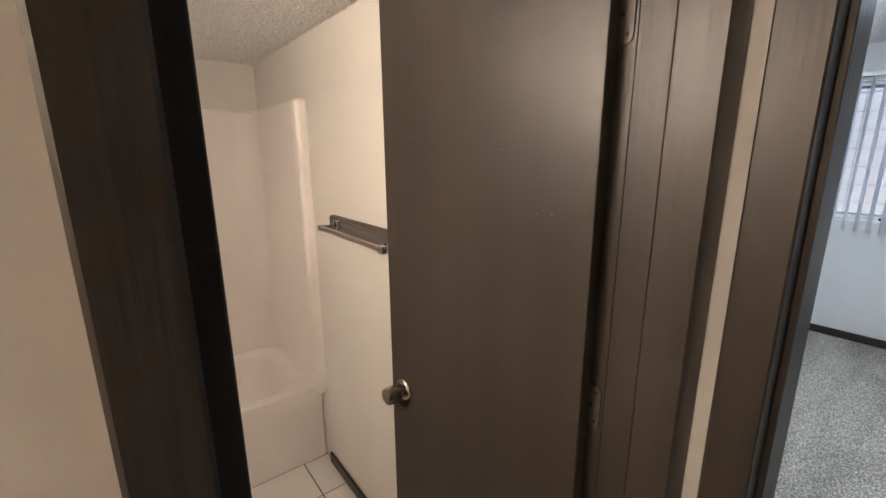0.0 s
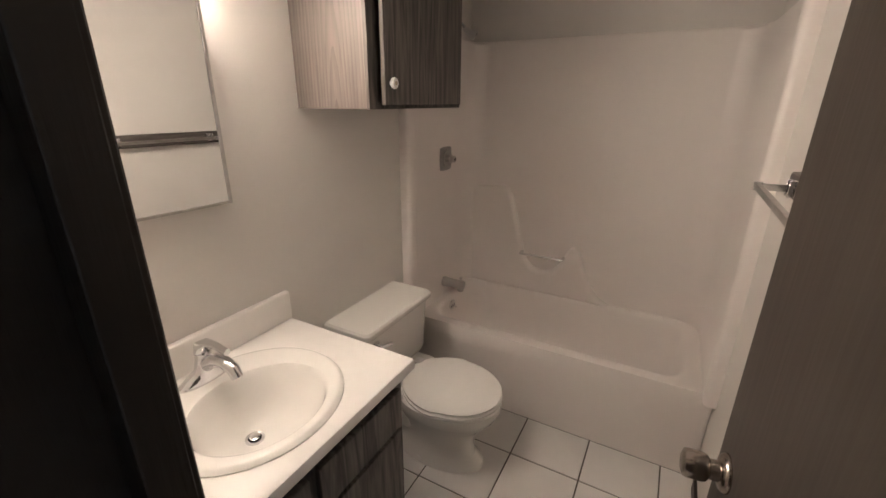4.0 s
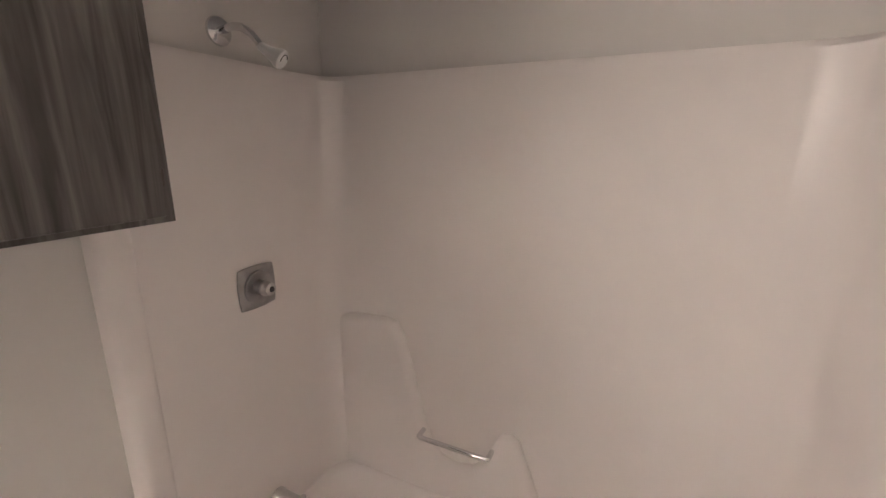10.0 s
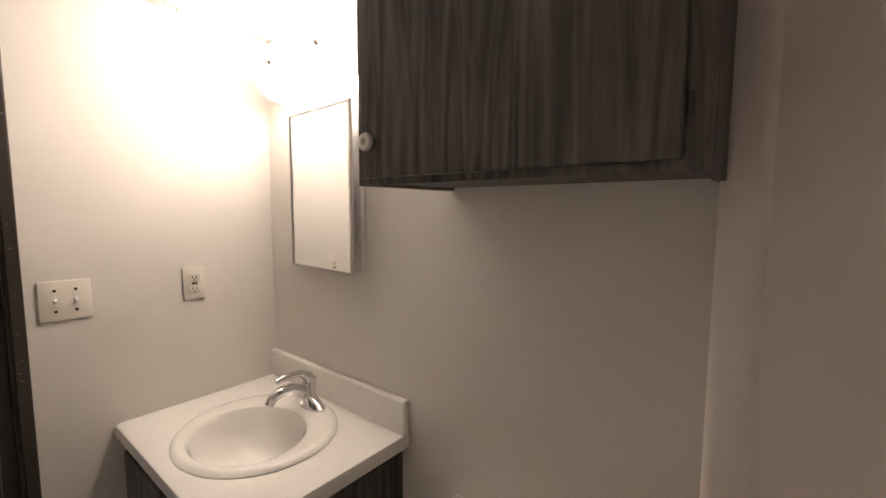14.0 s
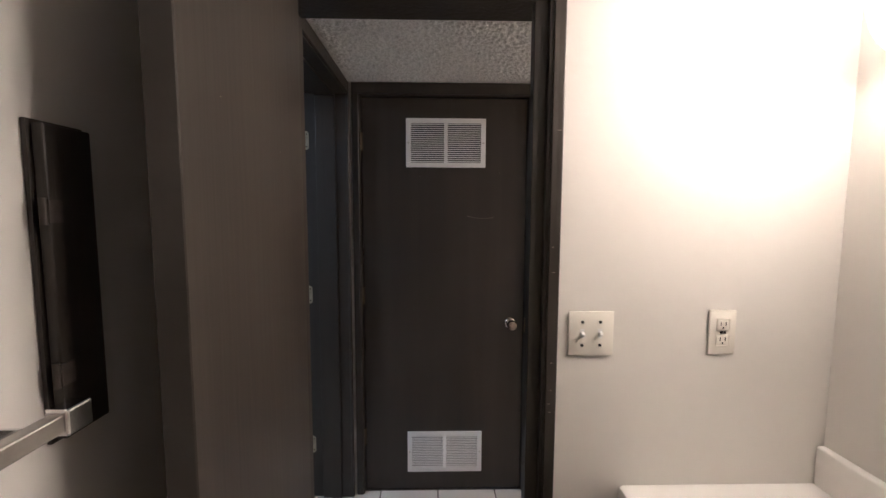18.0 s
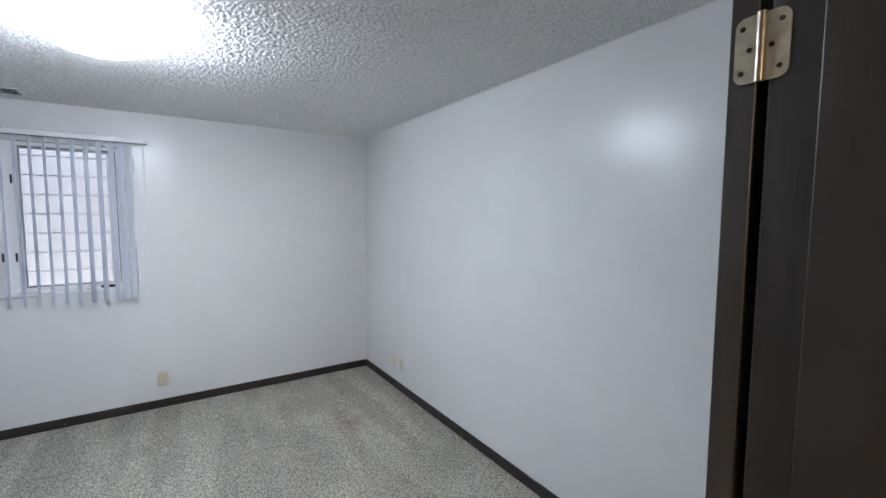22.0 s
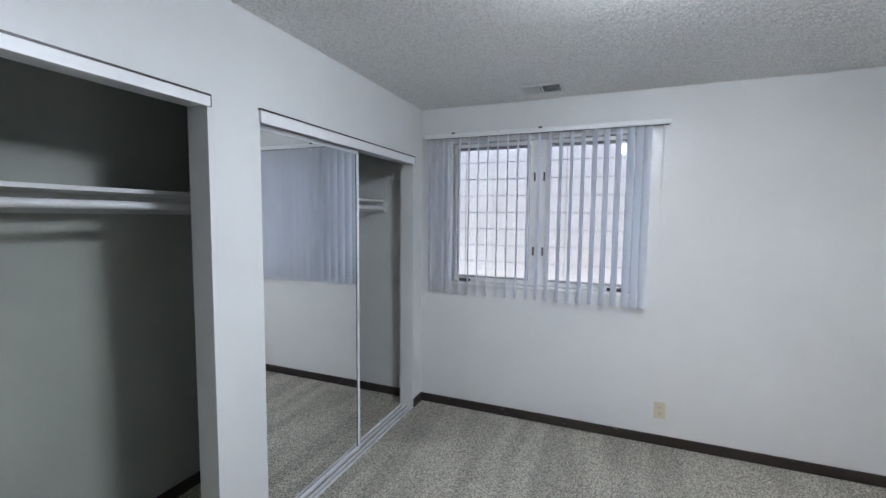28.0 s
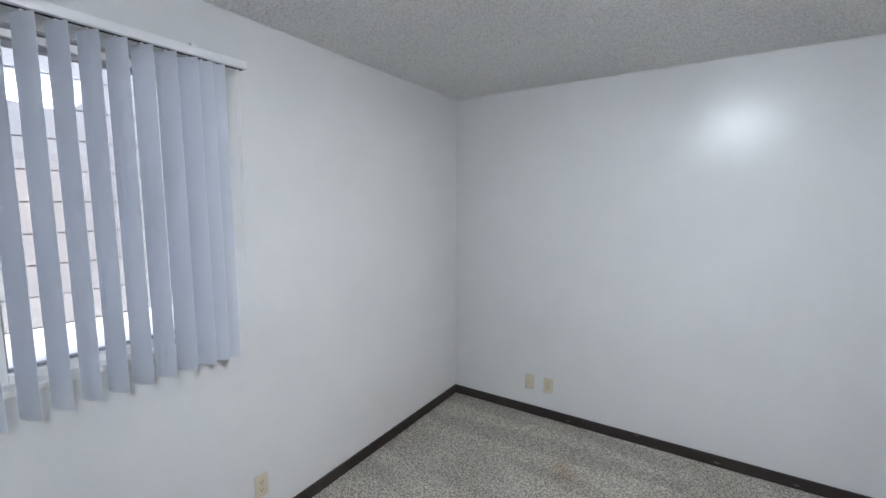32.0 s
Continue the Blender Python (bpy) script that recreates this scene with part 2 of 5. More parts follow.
VANITY_GLASS = mat("lit_vanity_glass", (0.9, 0.9, 0.9), rough=0.4, vary=0.0, emit=((1.0, 0.79, 0.61), 14.0))
VANITY_END = mat("lit_vanity_end", (0.9, 0.9, 0.9), rough=0.4, vary=0.0, emit=((1.0, 0.80, 0.63), 0.8))
ALUMINIUM = mat("white_aluminium", (0.80, 0.81, 0.82), rough=0.30, metal=0.2, vary=0.02, scale=20)

# ---- building helpers ----


def box(bm, x0, y0, z0, x1, y1, z1, bevel=0.0, seg=2):
    r = bmesh.ops.create_cube(bm, size=1, matrix=Matrix.LocRotScale(((x0 + x1) / 2, (y0 + y1) / 2, (z0 + z1) / 2), None, (abs(x1 - x0), abs(y1 - y0), abs(z1 - z0))))
    if bevel:
        edges = list({e for v in r["verts"] for e in v.link_edges})
        bmesh.ops.bevel(bm, geom=edges, offset=bevel, segments=seg, affect="EDGES", profile=0.5)


def cyl(bm, a, b, r, r2=None, seg=20, caps=True):
    a, b = Vector(a), Vector(b)
    d = b - a
    m = Matrix.Translation((a + b) / 2) @ d.to_track_quat("Z", "Y").to_matrix().to_4x4()
    bmesh.ops.create_cone(bm, cap_ends=caps, segments=seg, radius1=r, radius2=r if r2 is None else r2, depth=d.length, matrix=m)


def lathe(bm, profile, m=Matrix(), seg=28):
    """Turn a profile of (radius, height) round z."""
    rings = []
    for r, z in profile:
        rings.append([bm.verts.new(m @ Vector((r * math.cos(k * math.tau / seg), r * math.sin(k * math.tau / seg), z))) for k in range(seg)])
    for a, b in zip(rings, rings[1:]):
        for k in range(seg):
            bm.faces.new((a[k], a[(k + 1) % seg], b[(k + 1) % seg], b[k]))
    bm.faces.new(rings[0][::-1])
    bm.faces.new(rings[-1])


def tube(bm, pts, r, seg=12):
    """A round tube along points, with a radius or one for each point."""
    pts = [Vector(p) for p in pts]
    rs = r if isinstance(r, (list, tuple)) else [r] * len(pts)
    rings = []
    side = None
    for i, p in enumerate(pts):
        d = (pts[min(i + 1, len(pts) - 1)] - pts[max(i - 1, 0)]).normalized()
        if side is None:
            side = d.orthogonal().normalized()
        side = (side - d * side.dot(d)).normalized()
        up = d.cross(side)
        rings.append([bm.verts.new(p + (side * math.cos(k * math.tau / seg) + up * math.sin(k * math.tau / seg)) * rs[i]) for k in range(seg)])
    for a, b in zip(rings, rings[1:]):
        for k in range(seg):
            bm.faces.new((a[k], a[(k + 1) % seg], b[(k + 1) % seg], b[k]))
    bm.faces.new(rings[0][::-1])
    bm.faces.new(rings[-1])


def loft(bm, rings, cap0=True, cap1=True):
    """Skin between rings of equal length."""
    vs = [[bm.verts.new(p) for p in r] for r in rings]
    n = len(vs[0])
    for a, b in zip(vs, vs[1:]):
        for k in range(n):
            bm.faces.new((a[k], a[(k + 1) % n], b[(k + 1) % n], b[k]))
    if cap0:
        bm.faces.new(vs[0][::-1])
    if cap1:
        bm.faces.new(vs[-1])


def mesh_ob(name, bm, material, smooth=False):
    bmesh.ops.recalc_face_normals(bm, faces=bm.faces)
    me = bpy.data.meshes.new(name)
    bm.to_mesh(me)
    bm.free()
    for p in me.polygons:
        p.use_smooth = smooth
    if smooth:
        me.set_sharp_from_angle(angle=radians(38))
    if material:
        me.materials.append(material)
    return new(name, me)


def part(name, bm, material, parent, label="", smooth=False):
    ob = mesh_ob(name, bm, material, smooth)
    ob.parent = parent
    if label:
        tagged(ob, label)
    return ob


def boxes(*specs, bevel=0.0):
    bm = bmesh.new()
    for s in specs:
        box(bm, *s, bevel=bevel)
    return bm


def thing(name, m, label, category, group=""):
    ob = new(name)
    ob.matrix_world = m
    ob.empty_display_size = 0.1
    return tagged(ob, label, category, group)


def structure(name, bm, material, label, category="wall", smooth=False):
    return tagged(mesh_ob(name, bm, material, smooth), label, category, kind="structure")


# ---- plan ----
XL, XR, YF, YB, CB = 0.011, 1.465, 1.441, 3.707, 2.112   # bathroom
DX0, DX1, DH = 0.772, 1.41, 2.03                       # bathroom doorway, clear
HY0, HY1, HX0, HX1, HC = 0.3535, 1.303, -1.3, 1.482, 2.145   # hall and its ceiling
BX0, BX1, BY0, BY1, CH = 1.673, 5.601, -0.685, 2.966, 2.435  # bedroom
EY0, EY1, EH = 0.38, 1.185, 2.078                       # bedroom doorway, clear
UX0, UX1 = 0.573, 1.418                                 # utility door
C1, C2, CD, CDIV, CZ = (1.97, 3.627), (3.888, 5.43), 0.72, 4.22, 2.02  # closets
WY0, WY1, WZ0, WZ1 = 1.365, 2.70, 1.04, 2.15            # window opening
WALL_Z = 0.03                                           # first joint of the wall outside
TY, RIM = 2.991, 0.42                                   # tub front and rim
COUNTER = 0.79

J = 0.02  # jamb thickness
structure("floor_bathroom", boxes((HX0, HY0 - 0.05, -0.06, HX1 + 0.1, YB + 0.1, -0.004)), GROUT, "dark grout bed under white floor tiles", "floor")
structure("floor_bedroom", boxes((HX1 + 0.1, BY0 - 0.1, -0.06, BX1 + 0.1, BY1 + CD + 0.1, 0.006)), CARPET, "grey-beige cut pile carpet with vacuum marks", "floor")
structure("wall_bath_left", boxes((XL - 0.12, YF, 0, XL, YB + 0.12, HC)), BATH_WALL, "off-white painted bathroom wall beside vanity")
structure("wall_bath_back", boxes((XL, YB, 0, XR, YB + 0.12, HC)), BATH_WALL, "off-white painted wall behind the bathtub")
structure("wall_bath_right", boxes((XR, YF, 0, BX0 - 0.07, YB + 0.12, HC)), BATH_WALL, "off-white painted bathroom wall with towel bar")
structure("wall_bath_front", boxes((HX0, HY1, 0, DX0 - J, YF, HC), (DX1 + J, HY1, 0, HX1 + 0.05, YF, HC), (DX0 - J, HY1, DH + J, DX1 + J, YF, HC)), BATH_WALL, "off-white painted wall with the bathroom doorway")
structure("wall_hall_utility", boxes((HX0, HY0 - 0.12, 0, UX0 - J, HY0, HC), (UX1 + J, HY0 - 0.12, 0, HX1, HY0, HC), (UX0 - J, HY0 - 0.12, EH + J, UX1 + J, HY0, HC)), BATH_WALL, "off-white hallway wall around the utility door")
structure("wall_utility_back", boxes((UX0 - 0.1, HY0 - 0.8, 0, HX1, HY0 - 0.75, HC)), BATH_WALL, "plain wall closing the utility closet")
structure("wall_hall_end", boxes((HX0 - 0.1, HY0 - 0.12, 0, HX0, YF, HC)), BATH_WALL, "off-white wall closing the hallway")
structure("wall_bedroom_door", boxes((HX1, BY0 - 0.1, 0, BX0, EY0 - J, CH), (HX1, EY1 + J, 0, BX0, HY1, CH), (BX0 - 0.07, HY1, 0, BX0, BY1 + CD, CH), (HX1, EY0 - J, EH + J, BX0, EY1 + J, CH)), WALL, "white painted bedroom wall with the doorway")
structure("wall_bedroom_south", boxes((BX0, BY0 - 0.1, 0, BX1, BY0, CH)), WALL, "plain white satin painted bedroom wall")
structure("wall_bedroom_window", boxes((BX1, BY0 - 0.1, 0, BX1 + 0.16, WY0, CH), (BX1, WY1, 0, BX1 + 0.16, BY1 + CD + 0.1, CH), (BX1, WY0, 0, BX1 + 0.16, WY1, WZ0), (BX1, WY0, WZ1, BX1 + 0.16, WY1, CH)), WALL, "white painted wall with the bedroom window")
for name_, label_, b_ in (("wall_closet_1", "white painted wall stub beside the first closet", (BX0, BY1, 0, C1[0], BY1 + 0.11, CH)), ("wall_closet_2", "white painted pier between the two closets", (C1[1], BY1, 0, C2[0], BY1 + 0.11, CH)), ("wall_closet_3", "white painted wall stub beside the second closet", (C2[1], BY1, 0, BX1, BY1 + 0.11, CH)), ("wall_closet_4", "white painted wall above the first closet", (C1[0], BY1, CZ, C1[1], BY1 + 0.11, CH)), ("wall_closet_5", "white painted wall above the second closet", (C2[0], BY1, CZ, C2[1], BY1 + 0.11, CH))):
    structure(name_, boxes(b_), WALL, label_)
# closet linings: the dimness in there is part of their paint colour
structure("wall_closet_divider", boxes((CDIV, BY1 + 0.112, 0, CDIV + 0.08, BY1 + CD, CH)), SHADED_CLOSET_WALL, "plain painted wall between the two closets")
structure("wall_closet_lining", boxes((BX0, BY1 + 0.112, 0, BX0 + 0.02, BY1 + CD, CH)), SHADED_CLOSET_WALL, "plain painted end wall of the first closet")
structure("wall_closet_back", boxes((BX0, BY1 + CD, 0, BX1, BY1 + CD + 0.1, CH)), SHADED_CLOSET_WALL, "white painted back wall of the closets, shade in its colour")


def popcorn(name, x0, y0, x1, y1, z, step, seed, label, drop=0.0068):
    """A ceiling sheet with blown-on texture: small irregular lumps hanging from it."""
    nx, ny = int((x1 - x0) / step) + 1, int((y1 - y0) / step) + 1
    rng = np.random.default_rng(seed)
    h = rng.random((ny, nx))
    h = (2 * h + np.roll(h, 1, 0) + np.roll(h, 1, 1)) / 4
    big = rng.random((ny // 5 + 2, nx // 5 + 2))
    h = np.clip((h - 0.42) * 3.2, 0, 1.2) * (0.94 + 0.12 * np.kron(big, np.ones((5, 5)))[:ny, :nx])
    h[0, :] = h[-1, :] = h[:, 0] = h[:, -1] = 0
    gx, gy = np.meshgrid(np.linspace(x0, x1, nx), np.linspace(y0, y1, ny))
    jx, jy = (rng.random((2, ny, nx)) - 0.5) * step * 0.7
    jx[:, 0] = jx[:, -1] = 0
    jy[0, :] = jy[-1, :] = 0
    co = np.stack([gx + jx, gy + jy, z - drop * h], -1).reshape(-1, 3)
    i = np.arange((ny - 1) * (nx - 1))
    v = (i // (nx - 1)) * nx + i % (nx - 1)
    quads = np.stack([v, v + nx, v + nx + 1, v + 1], -1)
    me = bpy.data.meshes.new(name)
    me.vertices.add(len(co))
    me.vertices.foreach_set("co", co.ravel())
    me.loops.add(quads.size)
    me.loops.foreach_set("vertex_index", quads.ravel().astype(np.int32))
    me.polygons.add(len(quads))
    me.polygons.foreach_set("loop_start", np.arange(0, quads.size, 4, dtype=np.int32))
    me.polygons.foreach_set("use_smooth", np.ones(len(quads), dtype=bool))
    me.update(calc_edges=True)
    me.materials.append(CEILING)
    ob = tagged(new(name, me), label, "ceiling", kind="structure")
    return ob


popcorn("ceiling_bathroom", XL - 0.01, YF - 0.01, XR + 0.01, YB + 0.01, CB, 0.0050, 1, "white popcorn textured bathroom ceiling")
popcorn("ceiling_hall", HX0, HY0 - 0.01, HX1 + 0.01, HY1 + 0.01, HC, 0.0056, 2, "white popcorn textured hallway ceiling", 0.007)
popcorn("ceiling_bedroom", BX0 - 0.01, BY0 - 0.01, BX1 + 0.01, BY1 + 0.01, CH, 0.0053, 3, "white popcorn textured bedroom ceiling", 0.0054)
structure("ceiling_slab", boxes((HX0, HY0 - 0.9, HC + 0.004, BX0 - 0.08, YB + 0.12, HC + 0.1)), WALL, "plain slab above the bathroom and hallway ceiling", "ceiling")
structure("ceiling_closet", boxes((BX0, BY1 + 0.01, CH, BX1, BY1 + CD, CH + 0.05)), SHADED_CLOSET_WALL, "plain painted closet ceiling", "ceiling")
structure("roof", boxes((HX0 - 0.2, BY0 - 0.2, CH + 0.1, BX1 + 0.3, BY1 + CD + 0.3, CH + 0.2)), WALL, "plain roof slab closing the rooms", "roof")

# outdoors, seen through the blinds
structure("ground", boxes((BX1 + 0.16, -40, -0.3, 60, 40, 0.825)), mat("pale_concrete", (0.80, 0.79, 0.78), rough=0.95, vary=0.1, scale=8), "pale concrete ground outside the window", "ground")
neighbour = structure("neighbour_wall", boxes((7.412, -6, -0.3, 7.6, 10, 4.6)), mat("block_mortar", (0.13, 0.125, 0.12), rough=0.95, vary=0.1), "white painted concrete block wall of the next building", "backdrop")
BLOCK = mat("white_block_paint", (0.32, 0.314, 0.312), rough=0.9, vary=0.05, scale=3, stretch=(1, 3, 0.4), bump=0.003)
bm = bmesh.new()
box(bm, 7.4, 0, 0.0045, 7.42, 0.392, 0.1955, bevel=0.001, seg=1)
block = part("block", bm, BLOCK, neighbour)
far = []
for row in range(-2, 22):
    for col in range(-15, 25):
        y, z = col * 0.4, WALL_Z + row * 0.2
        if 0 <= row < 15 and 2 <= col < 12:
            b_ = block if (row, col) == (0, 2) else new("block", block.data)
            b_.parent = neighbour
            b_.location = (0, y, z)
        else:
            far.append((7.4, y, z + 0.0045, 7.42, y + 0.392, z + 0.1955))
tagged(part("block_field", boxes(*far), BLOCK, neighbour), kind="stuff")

# ---- trim ----


def casing(name, axis, face, out, a0, a1, top, label, w=0.06, t=0.014, w1=None, head=None):
    """Flat door trim on one wall face: two legs and a head, mitred by butting."""
    ob = tagged(new(name), label, "door trim", kind="structure")
    for n, (u0, u1, z0, z1) in (("casing_leg", (a0 - w, a0, 0.0, top)), ("casing_leg", (a1, a1 + (w1 or w), 0.0, top)), ("casing_head", (a0 - w, a1 + (w1 or w), top, top + (head or w)))):
        bm = bmesh.new()
        v0, v1 = sorted((face, face + out * t))
        if axis == "x":
            box(bm, u0, v0, z0, u1, v1, z1, bevel=0.003, seg=1)
        else:
            box(bm, v0, u0, z0, v1, u1, z1, bevel=0.003, seg=1)
        part(n, bm, DARK_PAINT, ob)
    return ob


def jambs(name, axis, f0, f1, a0, a1, top, stop, label, thin=0.011, thin0=0.011, stop1=None):
    """Door lining with its stop strips."""
    ob = tagged(new(name), label, "door frame", kind="structure")
    for n, u0, u1, z0, z1 in (("jamb_leg", a0 - J, a0, 0, top), ("jamb_leg", a1, a1 + J, 0, top), ("jamb_head", a0 - J, a1 + J, top, top + J)):
        part(n, boxes((u0, f0, z0, u1, f1, z1) if axis == "x" else (f0, u0, z0, f1, u1, z1)), DARK_PAINT, ob)
    for n, u0, u1, z0, z1, (s0, s1) in (("stop_leg", a0, a0 + thin0, 0, top - 0.011, stop), ("stop_leg", a1 - thin, a1, 0, top - 0.011, stop1 or stop), ("stop_head", a0, a1, top - 0.011, top, stop)):
        part(n, boxes((u0, s0, z0, u1, s1, z1) if axis == "x" else (s0, u0, z0, s1, u1, z1), bevel=0.002), DARK_PAINT, ob)
    return ob


jambs("door_frame_1", "x", HY1 - 0.004, YF + 0.001, DX0, DX1, DH, (HY1 + 0.082, YF - 0.016), "dark brown painted bathroom door frame", thin=0.0012, thin0=0.033, stop1=(HY1 + 0.042, YF - 0.04))
casing("trim_bath_hall", "x", HY1, -1, DX0, DX1, DH + 0.005, "dark brown flat trim on hallway side of bathroom door", w=0.043, w1=0.07, t=0.028)
casing("trim_bath_inside", "x", YF, 1, DX0 - 0.008, DX1 + 0.004, DH + 0.005, "dark brown flat trim inside the bathroom", w=0.030, w1=0.05, t=0.008)
jambs("door_frame_2", "y", HX1 - 0.004, BX0 + 0.004, EY0, EY1, EH, (HX1 + 0.05, BX0 - 0.045), "dark brown painted bedroom door frame")
casing("trim_bedroom_hall", "y", HX1, -1, EY0 + 0.004, EY1 - 0.003, EH + 0.005, "dark brown flat trim on hallway side of bedroom door", w=0.022, w1=0.067, head=0.055)
casing("trim_bedroom_inside", "y", BX0, 1, EY0 - 0.004, EY1 + 0.004, EH + 0.005, "dark brown flat trim inside the bedroom", w=0.057)
jambs("door_frame_3", "x", HY0 - 0.12, HY0 + 0.004, UX0, UX1, EH, (HY0 - 0.10, HY0 - 0.066), "dark brown painted utility door frame")
casing("trim_utility", "x", HY0, 1, UX0 - 0.004, UX1 + 0.004, EH + 0.005, "dark brown flat trim around the utility door", w=0.05, w1=0.034, head=0.055)


def baseboard(name, x0, y0, x1, y1, h=0.075, label="dark brown painted wooden baseboard"):
    structure(name, boxes((x0, y0, 0.0, x1, y1, h), bevel=0.004), BASE_BROWN, label, "baseboard")


T = 0.013
baseboard("baseboard_bath_right", XR - T, 2.05, XR, TY - 0.05, 0.06)
baseboard("baseboard_bed_south", BX0, BY0, BX1, BY0 + T)
baseboard("baseboard_bed_window", BX1 - T, BY0 + T, BX1, BY1)
baseboard("baseboard_bed_door_a", BX0, BY0 + T, BX0 + T, EY0 - 0.08)
baseboard("baseboard_bed_door_b", BX0, EY1 + 0.08, BX0 + T, BY1)
baseboard("baseboard_closet_pier", C1[1] + 0.025, BY1 - T, C2[0] - 0.006, BY1)
baseboard("baseboard_closet_end", C2[1] + 0.02, BY1 - T, BX1 - T, BY1)
baseboard("baseboard_closet_back_a", BX0 + 0.02, BY1 + CD - T, CDIV, BY1 + CD)
baseboard("baseboard_closet_back_b", CDIV + 0.08, BY1 + CD - T, BX1, BY1 + CD)
baseboard("baseboard_closet_side", CDIV - T, BY1 + 0.12, CDIV, BY1 + CD - T)
baseboard("baseboard_closet_side_b", BX1 - T, BY1 + 0.12, BX1, BY1 + CD - T)

rnd = random.Random(11)
for board_, n_ in (("baseboard_bed_window", 7), ("baseboard_bed_south", 5)):
    ob = bpy.data.objects[board_]
    for k in range(n_):
        s_, z_ = rnd.uniform(0.004, 0.016), rnd.choice((0.058, 0.066, 0.03))
        if board_ == "baseboard_bed_window":
            y_ = rnd.uniform(0.0, 2.8)
            b_ = (BX1 - T - 0.0006, y_ - s_, z_ - 0.0016, BX1 - T + 0.0006, y_ + s_, z_ + 0.0016)
        else:
            x_ = rnd.uniform(3.2, 5.4)
            b_ = (x_ - s_, BY0 + T - 0.0006, z_ - 0.0016, x_ + s_, BY0 + T + 0.0006, z_ + 0.0016)
        part("paint_chip", boxes(b_), CHIP, ob)

# ---- doors ----


rnd = random.Random(23)
leg_ = next(o for o in bpy.data.objects["trim_bath_inside"].children if o.name.startswith("casing_leg"))
for k in range(7):
    x_, z_, s_ = DX0 - rnd.uniform(0.018, 0.028), rnd.uniform(0.95, 1.75), rnd.uniform(0.0015, 0.005)
    part("paint_chip", boxes((x_ - s_, YF + 0.0078, z_ - 0.0007, x_ + s_, YF + 0.0084, z_ + 0.0007)), CHIP, leg_)


def knob_set(parent, m, both=True):
    """A round passage knob on a rose, turned about local y."""
    for side in ((1, -1) if both else (1,)):
        bm = bmesh.new()
        lathe(bm, [(0.0325, 0.0), (0.0325, 0.004), (0.028, 0.010), (0.0175, 0.013), (0.0165, 0.026), (0.022, 0.030), (0.0240, 0.036), (0.0245, 0.058), (0.0225, 0.064), (0.0150, 0.067)], m @ pose(0, 0, 0, -90 * side, 0, 0) @ pose(0, 0, 0.0175))
        part("knob", bm, WARM_NICKEL, parent, "worn satin nickel knob", smooth=True)


def hinge(name, m, label, plate=None, pin=None):
    """A butt hinge: two leaves, knuckle and screws. Knuckle on local z; leaves along local -x and +x, facing +y."""
    ob = thing(name, m, label, "hinge", "door hinges")
    for n, a0, a1 in (("leaf", -0.032, -0.004), ("leaf", 0.004, 0.032)):
        bm = bmesh.new()
        box(bm, a0, -0.0015, -0.045, a1, 0.0015, 0.045)
        far = [e for e in bm.edges if all(abs(v.co.x) > 0.02 for v in e.verts) and abs(e.verts[0].co.y - e.verts[1].co.y) > 0.001]
        bmesh.ops.bevel(bm, geom=far, offset=0.013, segments=5, affect="EDGES", profile=0.5)
        part(n, bm, plate or HINGE_PLATE, ob, "dark painted hinge leaf" if plate else "dull cream-stained hinge leaf")
    bm = bmesh.new()
    cyl(bm, (0, 0.004, -0.046), (0, 0.004, 0.046), 0.0055, seg=12)
    part("knuckle", bm, pin or BRASS, ob, smooth=True)
    for x in (-0.022, -0.012, 0.014, 0.023):
        for z in (-0.03, 0.03) if abs(x) > 0.018 else (0.0,):
            bm = bmesh.new()
            cyl(bm, (x, 0.001, z), (x, 0.0024, z), 0.0035, seg=8)
            part("screw", bm, BLACK, ob)
    return ob


def door_slab(ob, w, h, t=0.035):
    """A flush door leaf from local x 0 to w, y -t/2 to t/2."""
    bm = bmesh.new()
    box(bm, 0.0, -t / 2, 0.008, w, t / 2, h, bevel=0.0015, seg=1)
    leaf = part("leaf", bm, DOOR_PAINT, ob)
    rnd = random.Random(w * 100 + h)
    for k in range(5):
        x, z = rnd.uniform(0.08, w - 0.08), rnd.uniform(0.5, h - 0.2)
        s = rnd.uniform(0.0008, 0.0017)
        for side in (-1, 1):
            part("paint_chip", boxes((x - s, side * t / 2 - 0.0004, z - s * 0.6, x + s, side * t / 2 + 0.0004, z + s * 0.6)), CHIP, leaf)
    return leaf


DOOR_W = 0.595
bath_door = thing("bathroom_door", pose(1.3905, YF - 0.012, 0, 0, 0, 95.2), "dark brown painted flush bathroom door standing open", "door")
door_slab(bath_door, DOOR_W, 2.015)
knob_set(bath_door, pose(DOOR_W - 0.058, 0, 0.958))
for z in (0.27, 1.15, 1.83):
    hinge("door_hinge", pose(DX1 - 0.0016, YF - 0.002, z, 0, 0, 90), "brown painted butt hinge on the bathroom door frame", PAINTED_HINGE, PAINTED_HINGE)

util_door = thing("utility_door", pose(UX0 + 0.004, HY0 - 0.043, 0), "dark brown painted closed utility door with vent grilles", "door")
door_slab(util_door, UX1 - UX0 - 0.008, EH - 0.005)
knob_set(util_door, pose(0.070, 0, 0.926), both=False)
for z in (0.31, 1.075, 1.857):
    h = thing("door_hinge", pose(UX1, HY0 - 0.018, z), "aged brass hinge knuckle on the utility door", "hinge", "door hinges")
    bm = bmesh.new()
    cyl(bm, (0, 0.006, -0.045), (0, 0.006, 0.045), 0.006, seg=12)
    part("knuckle", bm, DULL_BRASS, h, smooth=True)
    part("leaf", boxes((-0.012, -0.004, -0.045, 0.002, 0.001, 0.045)), DULL_BRASS, h)
bm = bmesh.new()
